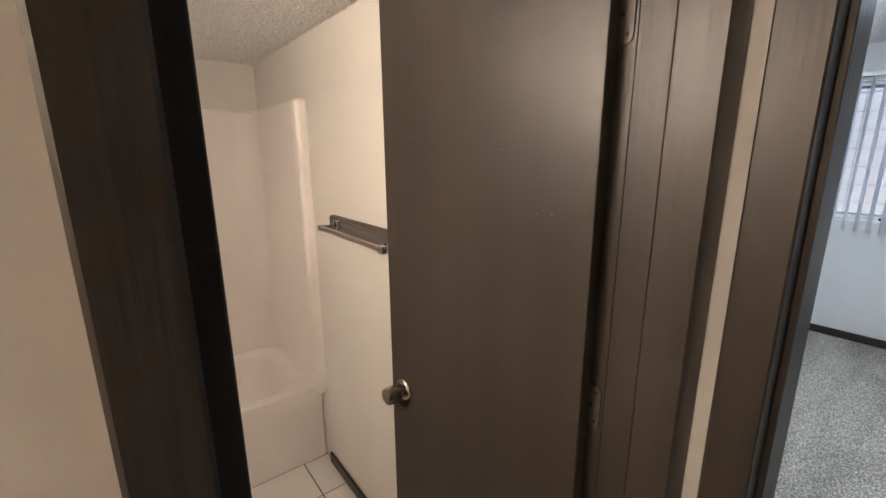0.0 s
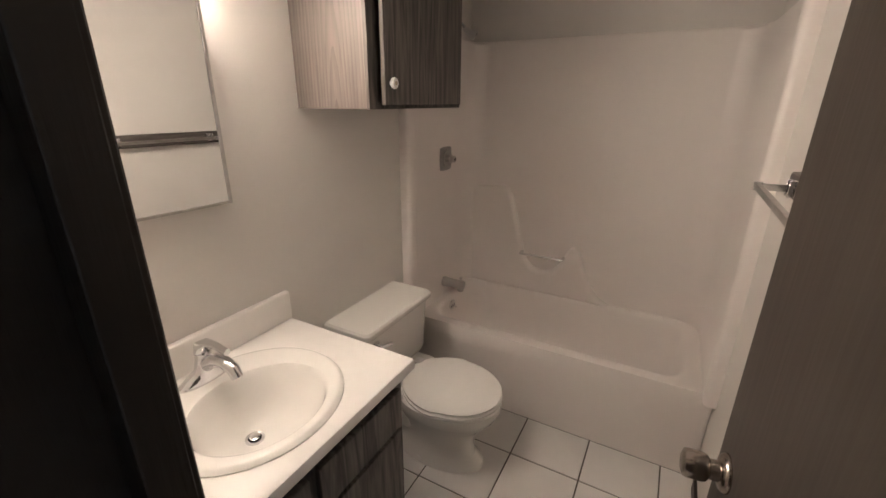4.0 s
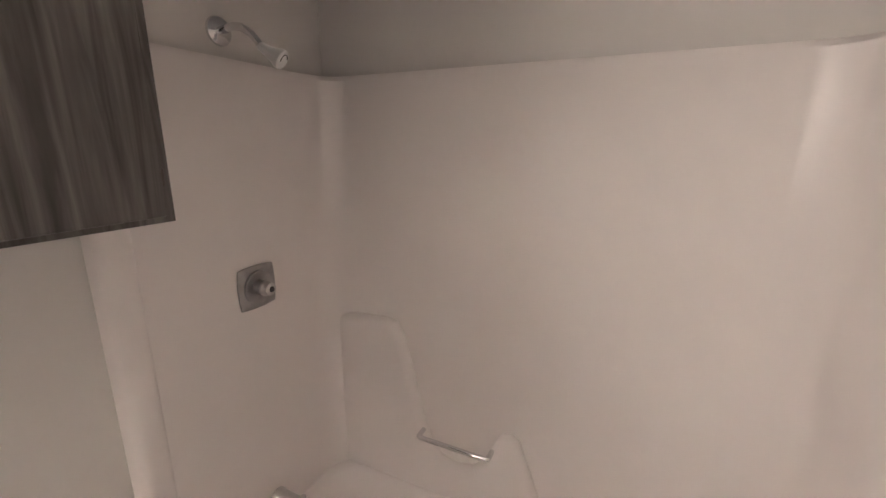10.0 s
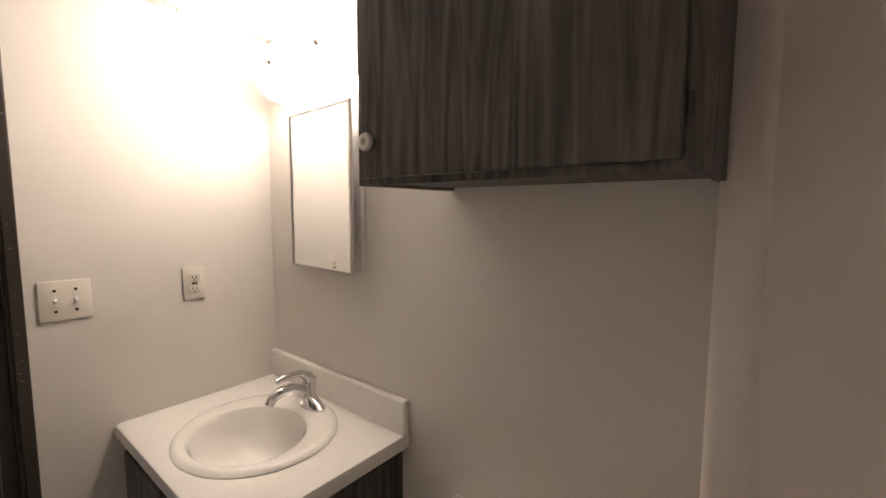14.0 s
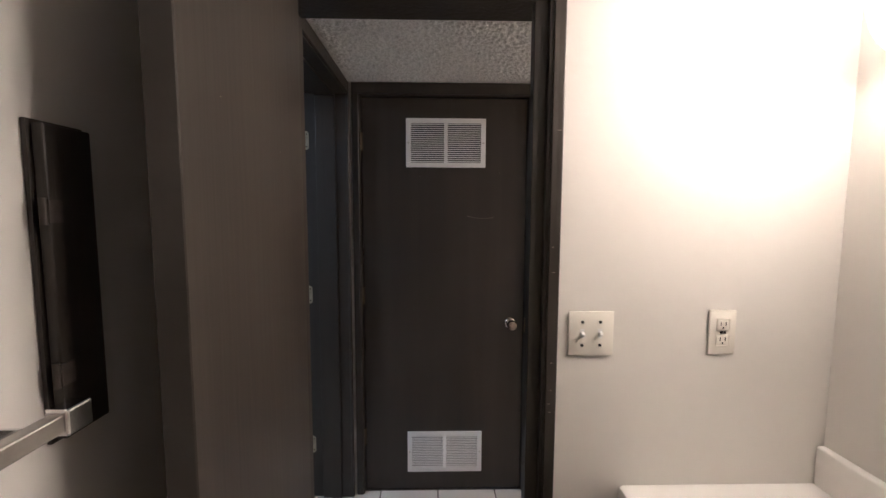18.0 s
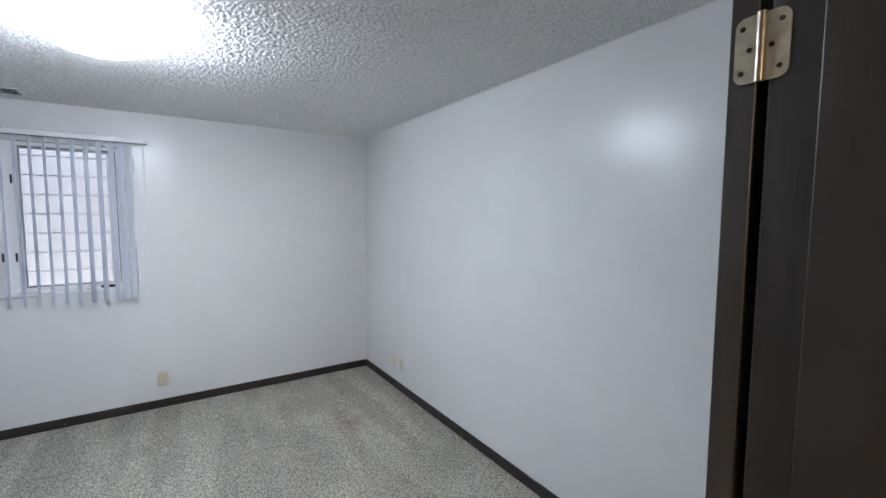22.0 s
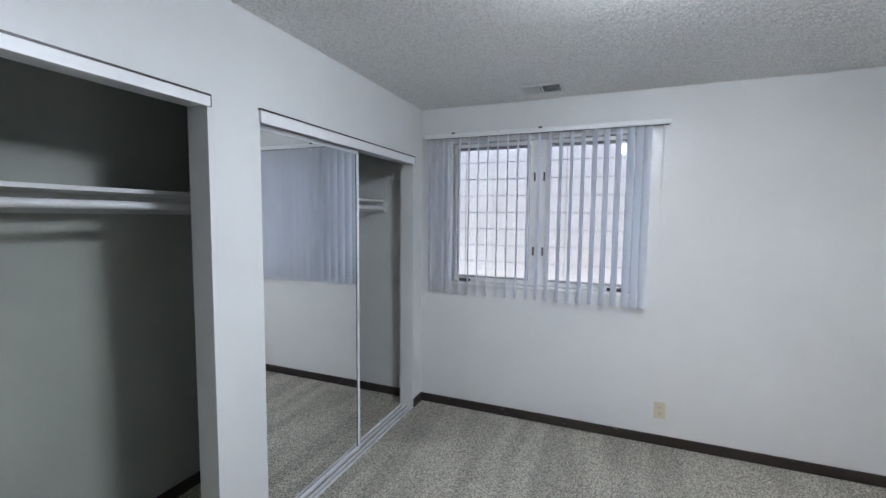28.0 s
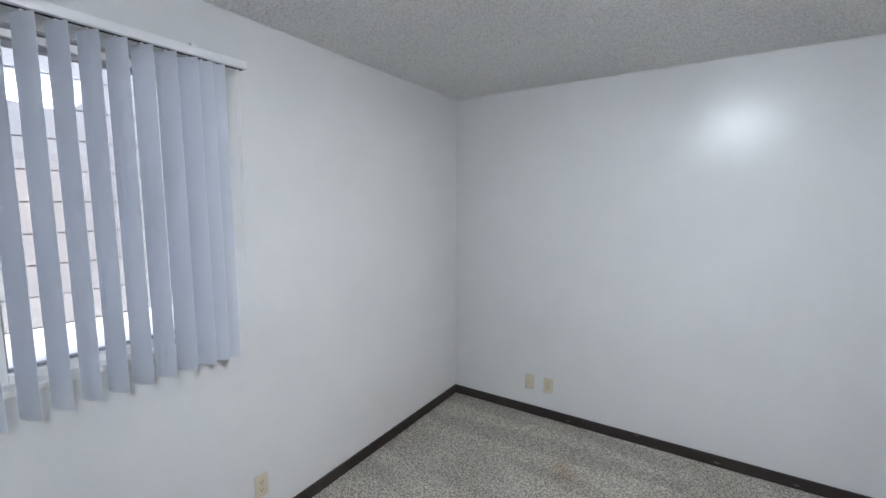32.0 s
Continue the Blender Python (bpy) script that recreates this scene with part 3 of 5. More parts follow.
tube(bm, [(x - UX0 - 0.004, 0.0174, z) for x, z in ((0.880, 1.487), (0.856, 1.481), (0.835, 1.477), (0.81, 1.475), (0.78, 1.476), (0.745, 1.480))], 0.0007, seg=6)
part("scratch", bm, CHIP, util_door.children[0], "pale curved scratch")
strike = tagged(mesh_ob("strike_plate", boxes((UX0 - 0.001, HY0 - 0.022, 0.88, UX0 + 0.0035, HY0 - 0.004, 0.955)), BRASS), "small brass strike plate beside the utility door", "latch plate")


def grille(name, m, w, h, label):
    """A white return-air grille: flanged frame, centre bar, angled louvres, screws."""
    ob = thing(name, m, label, "vent", "utility door vents")
    part("backing", boxes((-w / 2 + 0.012, -0.0035, -h / 2 + 0.012, w / 2 - 0.012, -0.0015, h / 2 - 0.012)), BLACK, ob)
    b = 0.024
    part("frame", boxes((-w / 2, -0.001, h / 2 - b, w / 2, 0.006, h / 2), (-w / 2, -0.001, -h / 2, w / 2, 0.006, -h / 2 + b), (-w / 2, -0.001, -h / 2 + b, -w / 2 + b, 0.006, h / 2 - b), (w / 2 - b, -0.001, -h / 2 + b, w / 2, 0.006, h / 2 - b), bevel=0.0015), WHITE_METAL, ob)
    part("centre_bar", boxes((-0.009, -0.001, -h / 2 + b, 0.009, 0.005, h / 2 - b)), WHITE_METAL, ob)
    n = 19
    me = None
    for side in (-1, 1):
        for k in range(n):
            z = -h / 2 + b + (k + 0.5) * (h - 2 * b) / n
            if me is None:
                bm = bmesh.new()
                box(bm, -w / 4 + b / 2, -0.0005, -0.0031, w / 4 - b / 2, 0.0005, 0.0031)
                bmesh.ops.rotate(bm, verts=bm.verts, matrix=Matrix.Rotation(radians(40), 3, "X"))
                l = part("louvre", bm, WHITE_METAL, ob)
                me = l.data
            else:
                l = new("louvre", me)
                l.parent = ob
            l.location = (side * (w / 4 - b / 4 + 0.002), 0.002, z)
    for x in (-w / 2 + b / 2, w / 2 - b / 2):
        bm = bmesh.new()
        cyl(bm, (x, 0.005, 0), (x, 0.0075, 0), 0.004, seg=10)
        part("screw", bm, NICKEL, ob)
    return ob


grille("vent_grille", pose(0.990, HY0 - 0.0235, 1.853), 0.402, 0.243, "white metal grille high on the utility door")
grille("vent_grille", pose(0.990, HY0 - 0.0235, 0.220), 0.398, 0.226, "white metal grille low on the utility door")

bed_door = thing("bedroom_door", pose(BX0 + 0.045, EY0 - 0.002, 0, 0, 0, -90), "dark brown painted bedroom door folded back on the wall", "door")
door_slab(bed_door, 0.78, EH - 0.01)
knob_set(bed_door, pose(0.72, 0, 0.93), both=False)
for z in (0.295, 1.088, 1.853):
    hinge("door_hinge", pose(BX0 + 0.022, EY0 + 0.001, z), "aged brass butt hinge on the bedroom door frame")

# ---- bathroom: tub and surround ----


def rrect(x0, y0, x1, y1, r, z, n=6):
    """A rounded rectangle as a ring of points."""
    out = []
    for cx, cy, a in ((x1 - r, y1 - r, 0), (x0 + r, y1 - r, 90), (x0 + r, y0 + r, 180), (x1 - r, y0 + r, 270)):
        for k in range(n + 1):
            t = radians(a + 90 * k / n)
            out.append((cx + r * math.cos(t), cy + r * math.sin(t), z))
    return out


tub = thing("bathtub", pose(0, 0, 0), "almond fiberglass bathtub with moulded wall surround", "bathtub")
bm = bmesh.new()
gx0, gx1, gy1 = XL + 0.003, XR - 0.003, YB - 0.003
rings = [rrect(gx0, TY + 0.02, gx1, gy1, 0.012, 0.0), rrect(gx0, TY + 0.018, gx1, gy1, 0.012, 0.30), rrect(gx0, TY + 0.004, gx1, gy1, 0.012, 0.335), rrect(gx0, TY, gx1, gy1, 0.014, 0.405), rrect(gx0, TY + 0.004, gx1, gy1, 0.016, 0.435), rrect(gx0, TY + 0.016, gx1, gy1, 0.02, RIM - 0.004), rrect(gx0 + 0.01, TY + 0.035, gx1 - 0.01, gy1, 0.03, RIM)]
for d, z, r in ((0.075, RIM, 0.09), (0.092, RIM - 0.006, 0.10), (0.105, RIM - 0.025, 0.11), (0.125, 0.25, 0.13), (0.15, 0.13, 0.14), (0.20, 0.085, 0.13), (0.27, 0.075, 0.08)):
    rings.append(rrect(gx0 + d * 0.9, TY + d, gx1 - d * 0.9 - 0.02, gy1 - d * 0.75, r, z))
loft(bm, rings, cap0=False)
part("basin", bm, FIBERGLASS, tub, "glossy almond tub with rolled rim", smooth=True)


def surround():
    """The moulded three-sided wall panel, with rounded inner corners."""
    d, r = 0.045, 0.12
    inner, outer = [], []
    x0, x1, y0, y1 = XL + d, XR - d, TY + 0.01, YB - d
    inner.append((x0, y0))
    inner += [(x0, y0 + (y1 - r - y0) * k / 5) for k in range(1, 5)]
    inner += [(x0 + r - r * math.cos(radians(a)), y1 - r + r * math.sin(radians(a))) for a in range(0, 91, 10)]
    inner += [(x0 + r + (x1 - x0 - 2 * r) * k / 6, y1) for k in range(1, 6)]
    inner += [(x1 - r + r * math.sin(radians(a)), y1 - r + r * math.cos(radians(a))) for a in range(0, 91, 10)]
    inner += [(x1, y0 + (y1 - r - y0) * (1 - k / 5)) for k in range(1, 5)]
    inner.append((x1, y0))
    for x, y in inner:
        outer.append((min(max(x, XL + 0.003), XR - 0.003) if y > y1 - 0.001 else (XL + 0.003 if x < 0.7 else XR - 0.003), YB - 0.003 if y > y1 - r * 0.5 else y))
    bm = bmesh.new()
    cols = []
    for (xi, yi), (xo, yo) in zip(inner, outer):
        top = 1.856
        cx, cy = (xi + (xo - xi) * 0.25), (yi + (yo - yi) * 0.25)
        cols.append([bm.verts.new(p) for p in ((xi, yi, RIM - 0.01), (xi, yi, 0.8), (xi, yi, 1.3), (xi, yi, top - 0.02), (cx, cy, top - 0.004), (xo, yo, top), (xo, yo, RIM - 0.01))])
    for a, b in zip(cols, cols[1:]):
        for k in range(6):
            bm.faces.new((a[k], b[k], b[k + 1], a[k + 1]))
    bm.faces.new(cols[0])
    bm.faces.new(cols[-1][::-1])
    return bm


part("wall_panel", surround(), FIBERGLASS, tub, "glossy almond moulded wall panel", smooth=True)
for x0, x1 in ((XL - 0.03, XL + 0.054), (XR - 0.048, XR + 0.03)):
    bm = bmesh.new()
    box(bm, x0, TY - 0.045, RIM - 0.02, x1, TY + 0.03, 1.858, bevel=0.022, seg=5)
    part("flange", bm, FIBERGLASS, tub, "rounded front flange", smooth=True)
outline = [(XL + 0.04, RIM - 0.01), (XL + 0.04, 1.045), (0.285, 1.058), (0.32, 1.05), (0.347, 1.005), (0.43, 0.69), (0.453, 0.62), (0.495, 0.573), (0.555, 0.558), (0.615, 0.573), (0.66, 0.62), (0.692, 0.695), (0.717, 0.733), (0.742, 0.74), (0.767, 0.723), (0.797, 0.645), (0.845, 0.52), (0.90, 0.455), (0.99, RIM - 0.01)]
bm = bmesh.new()
f = bm.faces.new([bm.verts.new((x, YB - 0.079, z)) for x, z in outline])
r = bmesh.ops.extrude_face_region(bm, geom=[f])
bmesh.ops.translate(bm, verts=[v for v in r["geom"] if isinstance(v, bmesh.types.BMVert)], vec=(0, 0.049, 0))
front = [e for e in bm.edges if all(abs(v.co.y - (YB - 0.079)) < 1e-4 for v in e.verts)]
bmesh.ops.bevel(bm, geom=front, offset=0.028, segments=6, affect="EDGES", profile=0.5)
part("moulded_shelf", bm, FIBERGLASS, tub, "moulded arm shelf with dip", smooth=True)
bm = bmesh.new()
tube(bm, [(0.432, YB - 0.070, 0.668), (0.432, YB - 0.108, 0.668), (0.437, YB - 0.114, 0.668), (0.679, YB - 0.114, 0.668), (0.684, YB - 0.108, 0.668), (0.684, YB - 0.070, 0.668)], 0.0085, seg=16)
part("grab_bar", bm, CHROME, tub, "short chrome grab bar", smooth=True)

VY = 3.322
valve = thing("shower_valve", pose(XL + 0.046, 3.318, 1.241, 0, 90, 0), "chrome shower valve on a square plate", "shower valve")
bm = bmesh.new()


def bowed(h, z, n=8):
    """A square ring with bowed sides."""
    out = []
    for side in range(4):
        for k in range(n):
            u = 2 * k / n - 1
            q = Matrix.Rotation(side * math.pi / 2, 2) @ Vector((h * (0.92 + 0.08 * (1 - u * u)), h * 0.92 * u))
            out.append((q.x, q.y, z))
    return out


loft(bm, [bowed(0.064, 0.0), bowed(0.064, 0.004), bowed(0.057, 0.009)])
part("plate", bm, WORN_CHROME, valve, smooth=True)
bm = bmesh.new()
lathe(bm, [(0.050, 0.008), (0.050, 0.0155), (0.047, 0.0165), (0.043, 0.0155), (0.032, 0.0105), (0.021, 0.0095), (0.018, 0.0145), (0.017, 0.032)])
part("collar", bm, WORN_CHROME, valve, smooth=True)
bm = bmesh.new()
lathe(bm, [(0.016, 0.03), (0.021, 0.033), (0.022, 0.041), (0.016, 0.046), (0.015, 0.05), (0.018, 0.053), (0.018, 0.058), (0.013, 0.061)])
part("handle", bm, NICKEL, valve, "clear and chrome knob handle", smooth=True)
bm = bmesh.new()
lathe(bm, [(0.009, 0.0605), (0.008, 0.063)])
part("cap", bm, BLACK, valve, "small dark cap", smooth=True)

spout = thing("tub_spout", pose(XL + 0.046, VY - 0.01, 0.51, 0, 90, 0), "chrome tub spout above the overflow plate", "tub spout")
bm = bmesh.new()
lathe(bm, [(0.031, 0.0), (0.031, 0.01), (0.028, 0.014), (0.027, 0.09), (0.029, 0.12), (0.027, 0.132), (0.02, 0.135)])
part("body", bm, NICKEL, spout, smooth=True)
bm = bmesh.new()
lathe(bm, [(0.007, 0.0), (0.006, 0.014), (0.009, 0.017), (0.009, 0.022), (0.006, 0.024)], pose(-0.027, 0, 0.115, 0, -90, 0))
part("diverter_knob", bm, CHROME, spout, smooth=True)
bm = bmesh.new()
lathe(bm, [(0.017, 0.0), (0.019, 0.016), (0.015, 0.017)], pose(0.022, 0, 0.112, 0, 90, 0))
part("outlet", bm, NICKEL, spout, smooth=True)

overflow = thing("overflow_plate", pose(XL + 0.098, VY - 0.004, 0.36, 0, 97, 0), "round chrome overflow plate with a lever", "overflow plate")
bm = bmesh.new()
lathe(bm, [(0.037, 0.0), (0.037, 0.004), (0.03, 0.009), (0.012, 0.011)])
part("plate", bm, CHROME, overflow, smooth=True)
part("lever", boxes((-0.004, -0.005, 0.008, 0.004, 0.005, 0.034), bevel=0.0015), CHROME, overflow)
for y in (-0.02, 0.02):
    bm = bmesh.new()
    cyl(bm, (0, y, 0.008), (0, y, 0.0115), 0.004, seg=10)
    part("screw", bm, BLACK, overflow)

shower = thing("shower_fixture", pose(XL, 3.324, 1.920), "chrome shower arm with a white plastic head", "shower")
bm = bmesh.new()
lathe(bm, [(0.036, 0.0), (0.034, 0.006), (0.018, 0.013), (0.011, 0.014)], pose(0, 0, 0, 0, 90, 0))
part("flange", bm, CHROME, shower, smooth=True)
bm = bmesh.new()
tube(bm, [(0.005, 0, 0), (0.05, 0, 0.006), (0.085, 0, 0.002), (0.118, 0, -0.018), (0.145, 0, -0.045)], 0.0095)
part("arm", bm, CHROME, shower, smooth=True)
bm = bmesh.new()
lathe(bm, [(0.012, 0.0), (0.014, 0.010), (0.016, 0.028), (0.022, 0.048), (0.028, 0.058), (0.028, 0.069), (0.024, 0.073)], pose(0.142, 0, -0.046, 0, 122, 22) @ Matrix.Diagonal((0.87, 0.87, 0.90, 1)))
head = part("head", bm, WHITE_PLASTIC, shower, "white plastic spray head", smooth=True)
bm = bmesh.new()
spin = pose(0.142, 0, -0.046, 0, 122, 22) @ Matrix.Diagonal((0.87, 0.87, 0.90, 1))
tube(bm, [spin @ Vector((0.0175 * math.cos(radians(a)), 0.0175 * math.sin(radians(a)), 0.0733)) for a in range(115, 286, 10)], 0.0011, seg=6)
part("spray_slot", bm, BLACK, head, "thin dark curved slot", smooth=True)

# ---- bathroom: toilet ----
toilet = thing("toilet", pose(-0.03, 0, 0) @ Matrix.Diagonal((1, 1, 0.917, 1)), "white two-piece toilet with the lid closed", "toilet")
TCY = 2.615
bm = bmesh.new()
loft(bm, [rrect(XL + 0.03, TCY - 0.215, 0.225, TCY + 0.215, 0.03, 0.39), rrect(XL + 0.022, TCY - 0.225, 0.24, TCY + 0.225, 0.03, 0.42), rrect(XL + 0.016, TCY - 0.235, 0.25, TCY + 0.235, 0.03, 0.70)])
part("tank", bm, PORCELAIN, toilet, smooth=True)
bm = bmesh.new()
loft(bm, [rrect(XL + 0.012, TCY - 0.245, 0.262, TCY + 0.245, 0.025, 0.70), rrect(XL + 0.01, TCY - 0.25, 0.268, TCY + 0.25, 0.028, 0.71), rrect(XL + 0.01, TCY - 0.25, 0.268, TCY + 0.25, 0.028, 0.728), rrect(XL + 0.018, TCY - 0.242, 0.26, TCY + 0.242, 0.024, 0.738)])
part("tank_lid", bm, PORCELAIN, toilet, smooth=True)


def oval(cx, cy, rx, ry, z, n=40, square=0.0):
    out = []
    for k in range(n):
        a = k * math.tau / n
        c, s = math.cos(a), math.sin(a)
        back = 1.0 + (square if c < 0 else 0.0) * abs(s) ** 2
        out.append((cx + rx * c, cy + ry * s * back, z))
    return out


bm = bmesh.new()
loft(bm, [oval(0.44, TCY, 0.225, 0.115, 0.0), oval(0.44, TCY, 0.222, 0.113, 0.025), oval(0.43, TCY, 0.195, 0.098, 0.06), oval(0.43, TCY, 0.185, 0.095, 0.15), oval(0.445, TCY, 0.20, 0.115, 0.22), oval(0.475, TCY, 0.235, 0.165, 0.30), oval(0.485, TCY, 0.245, 0.185, 0.35), oval(0.485, TCY, 0.245, 0.186, 0.375), oval(0.485, TCY, 0.235, 0.176, 0.383)])
part("bowl", bm, PORCELAIN, toilet, smooth=True)
bm = bmesh.new()
loft(bm, [rrect(0.10, TCY - 0.10, 0.36, TCY + 0.10, 0.04, 0.17), rrect(0.08, TCY - 0.16, 0.34, TCY + 0.16, 0.04, 0.34), rrect(0.08, TCY - 0.175, 0.34, TCY + 0.175, 0.04, 0.388)])
part("shelf", bm, PORCELAIN, toilet, smooth=True)
for n, rx, ry, z0, z1, lab in (("seat", 0.225, 0.187, 0.386, 0.404, "white toilet seat"), ("seat_lid", 0.222, 0.185, 0.407, 0.424, "white closed lid")):
    bm = bmesh.new()
    loft(bm, [oval(0.505, TCY, rx - 0.006, ry - 0.006, z0, square=0.05), oval(0.505, TCY, rx, ry, z0 + 0.005, square=0.05), oval(0.505, TCY, rx, ry, z1 - 0.006, square=0.05), oval(0.505, TCY, rx - 0.012, ry - 0.012, z1, square=0.05), oval(0.505, TCY, rx * 0.5, ry * 0.5, z1 + 0.003, square=0.05)])
    part(n, bm, PORCELAIN, toilet, lab, smooth=True)
for y in (-0.075, 0.075):
    bm = bmesh.new()
    box(bm, 0.272, TCY + y - 0.022, 0.386, 0.31, TCY + y + 0.022, 0.428, bevel=0.006)
    part("seat_hinge", bm, WHITE_PLASTIC, toilet, smooth=True)
for y in (-0.09, 0.09):
    bm = bmesh.new()
    lathe(bm, [(0.014, 0.0), (0.013, 0.012), (0.006, 0.018)], pose(0.40, TCY + y * 1.08, 0.02))
    part("bolt_cap", bm, WHITE_PLASTIC, toilet, smooth=True)
lev = part("flush_lever", boxes((0.245, TCY - 0.20, 0.648, 0.262, TCY - 0.17, 0.672), bevel=0.004), CHROME, toilet, "chrome flush lever", smooth=True)
bm = bmesh.new()
tube(bm, [(0.262, TCY - 0.185, 0.66), (0.278, TCY - 0.185, 0.658), (0.284, TCY - 0.165, 0.652), (0.284, TCY - 0.12, 0.638)], [0.008, 0.007, 0.007, 0.009], seg=10)
part("lever_arm", bm, CHROME, lev, smooth=True)

# ---- bathroom: vanity ----
VX, VY1 = 0.526, 2.166
vanity = thing("vanity_cabinet", pose(0, 0, 0), "dark grey-brown wood vanity cabinet under the countertop", "cabinet")
part("side", boxes((XL + 0.002, VY1 - 0.016, 0.0, VX - 0.02, VY1, COUNTER - 0.042)), CAB_DARK, vanity)
part("side", boxes((XL + 0.002, YF + 0.002, 0.0, VX - 0.02, YF + 0.018, COUNTER - 0.042)), CAB_DARK, vanity)
part("floor_panel", boxes((XL + 0.002, YF + 0.018, 0.09, VX - 0.02, VY1 - 0.016, 0.106)), CAB_DARK, vanity)
part("toe_kick", boxes((VX - 0.09, YF + 0.018, 0.0, VX - 0.075, VY1 - 0.016, 0.09)), CAB_DARK, vanity)
part("face_frame", boxes((VX - 0.02, YF + 0.002, 0.09, VX, YF + 0.045, COUNTER - 0.042), (VX - 0.02, VY1 - 0.04, 0.09, VX, VY1, COUNTER - 0.042), (VX - 0.02, YF + 0.045, COUNTER - 0.075, VX, VY1 - 0.04, COUNTER - 0.042), (VX - 0.02, YF + 0.045, 0.09, VX, VY1 - 0.04, 0.12), (VX - 0.02, 1.76, 0.12, VX, 1.80, COUNTER - 0.075)), CAB_DARK, vanity)
for n, y0, y1, z0, z1, ky, kz in (("door", YF + 0.03, 1.765, 0.11, 0.71, 1.735, 0.605), ("drawer_front", 1.795, VY1 - 0.025, 0.575, 0.71, None, None), ("door", 1.795, VY1 - 0.025, 0.11, 0.56, 1.825, 0.52)):
    bm = bmesh.new()
    box(bm, VX + 0.001, y0, z0, VX + 0.02, y1, z1, bevel=0.003)
    d = part(n, bm, CAB_DARK, vanity)
    if ky:
        bm = bmesh.new()
        lathe(bm, [(0.006, 0.0), (0.006, 0.012), (0.015, 0.016), (0.017, 0.022), (0.014, 0.028), (0.006, 0.03)], pose(VX + 0.02, ky, kz, 0, 90, 0))
        part("knob", bm, WHITE_PLASTIC, d, "white ceramic knob", smooth=True)


def rect_ring(x0, y0, x1, y1, z, n=16):
    out = []
    for (ax, ay), (bx, by) in (((x1, y0), (x1, y1)), ((x1, y1), (x0, y1)), ((x0, y1), (x0, y0)), ((x0, y0), (x1, y0))):
        out += [(ax + (bx - ax) * k / n, ay + (by - ay) * k / n, z) for k in range(n)]
    return out


SX, SY, SRX, SRY = 0.290, 1.825, 0.221, 0.238
top = thing("countertop", pose(0, 0, 0), "white laminate vanity countertop with rounded front edge", "countertop")
cx0, cy0, cx1, cy1 = XL + 0.002, YF + 0.002, 0.560, 2.196
outer = rect_ring(cx0, cy0, cx1, cy1, COUNTER)


def shrink(p, d, z):
    return (min(max(p[0], cx0), cx1 - d), min(max(p[1], cy0), cy1 - d * 0.2), z)


def hole(k, z, g=0.0):
    a = math.atan2((outer[k][1] - SY) / SRY, (outer[k][0] - SX) / SRX)
    return (SX + (SRX - g) * math.cos(a), SY + (SRY - g) * math.sin(a), z)


bm = bmesh.new()
N = range(len(outer))
loft(bm, [[hole(k, COUNTER - 0.04, 0.02) for k in N], [shrink(outer[k], 0.006, COUNTER - 0.04) for k in N], [shrink(outer[k], 0.0, COUNTER - 0.034) for k in N], [shrink(outer[k], 0.0, COUNTER - 0.014) for k in N], [shrink(outer[k], 0.004, COUNTER - 0.005) for k in N], [shrink(outer[k], 0.014, COUNTER) for k in N], [hole(k, COUNTER, 0.02) for k in N], [hole(k, COUNTER - 0.04, 0.02) for k in N]], cap0=False, cap1=False)
bmesh.ops.remove_doubles(bm, verts=bm.verts, dist=1e-5)
part("slab", bm, LAMINATE, top, smooth=True)
bm = bmesh.new()
box(bm, XL + 0.001, YF + 0.003, COUNTER + 0.0005, XL + 0.026, cy1, COUNTER + 0.108, bevel=0.007, seg=3)
part("backsplash", bm, LAMINATE, top, "white backsplash", smooth=True)
sink = thing("sink", pose(0, 0, 0), "oval white drop-in basin set in the countertop", "sink")
bm = bmesh.new()
rim = [(0.008, 0.0005), (0.008, 0.004), (0.0, 0.012), (-0.010, 0.0145), (-0.022, 0.012)]
bowl = [(0.022, 0.172, 0.192, 0.0105), (0.030, 0.160, 0.180, 0.006), (0.032, 0.152, 0.172, -0.008), (0.030, 0.140, 0.160, -0.050), (0.020, 0.110, 0.125, -0.100), (-0.002, 0.06, 0.07, -0.130), (-0.019, 0.024, 0.024, -0.136)]
loft(bm, [oval(SX, SY, SRX + d, SRY + d, COUNTER + z, 48) for d, z in rim] + [oval(SX + dx, SY, rx, ry, COUNTER + z, 48) for dx, rx, ry, z in bowl], cap0=False)
part("basin", bm, PORCELAIN, sink, smooth=True)
bm = bmesh.new()
lathe(bm, [(0.026, -0.136), (0.025, -0.1315), (0.018, -0.1325), (0.0175, -0.136)], pose(SX - 0.019, SY, COUNTER))
drain = part("drain", bm, CHROME, sink, "chrome pop-up drain", smooth=True)
bm = bmesh.new()
lathe(bm, [(0.0178, -0.1358), (0.0178, -0.1345), (0.0165, -0.134)], pose(SX - 0.019, SY, COUNTER))
part("gap", bm, BLACK, drain)
bm = bmesh.new()
lathe(bm, [(0.0145, -0.1345), (0.0145, -0.128), (0.011, -0.126), (0.003, -0.1255)], pose(SX - 0.019, SY, COUNTER))
part("stopper", bm, CHROME, drain, smooth=True)

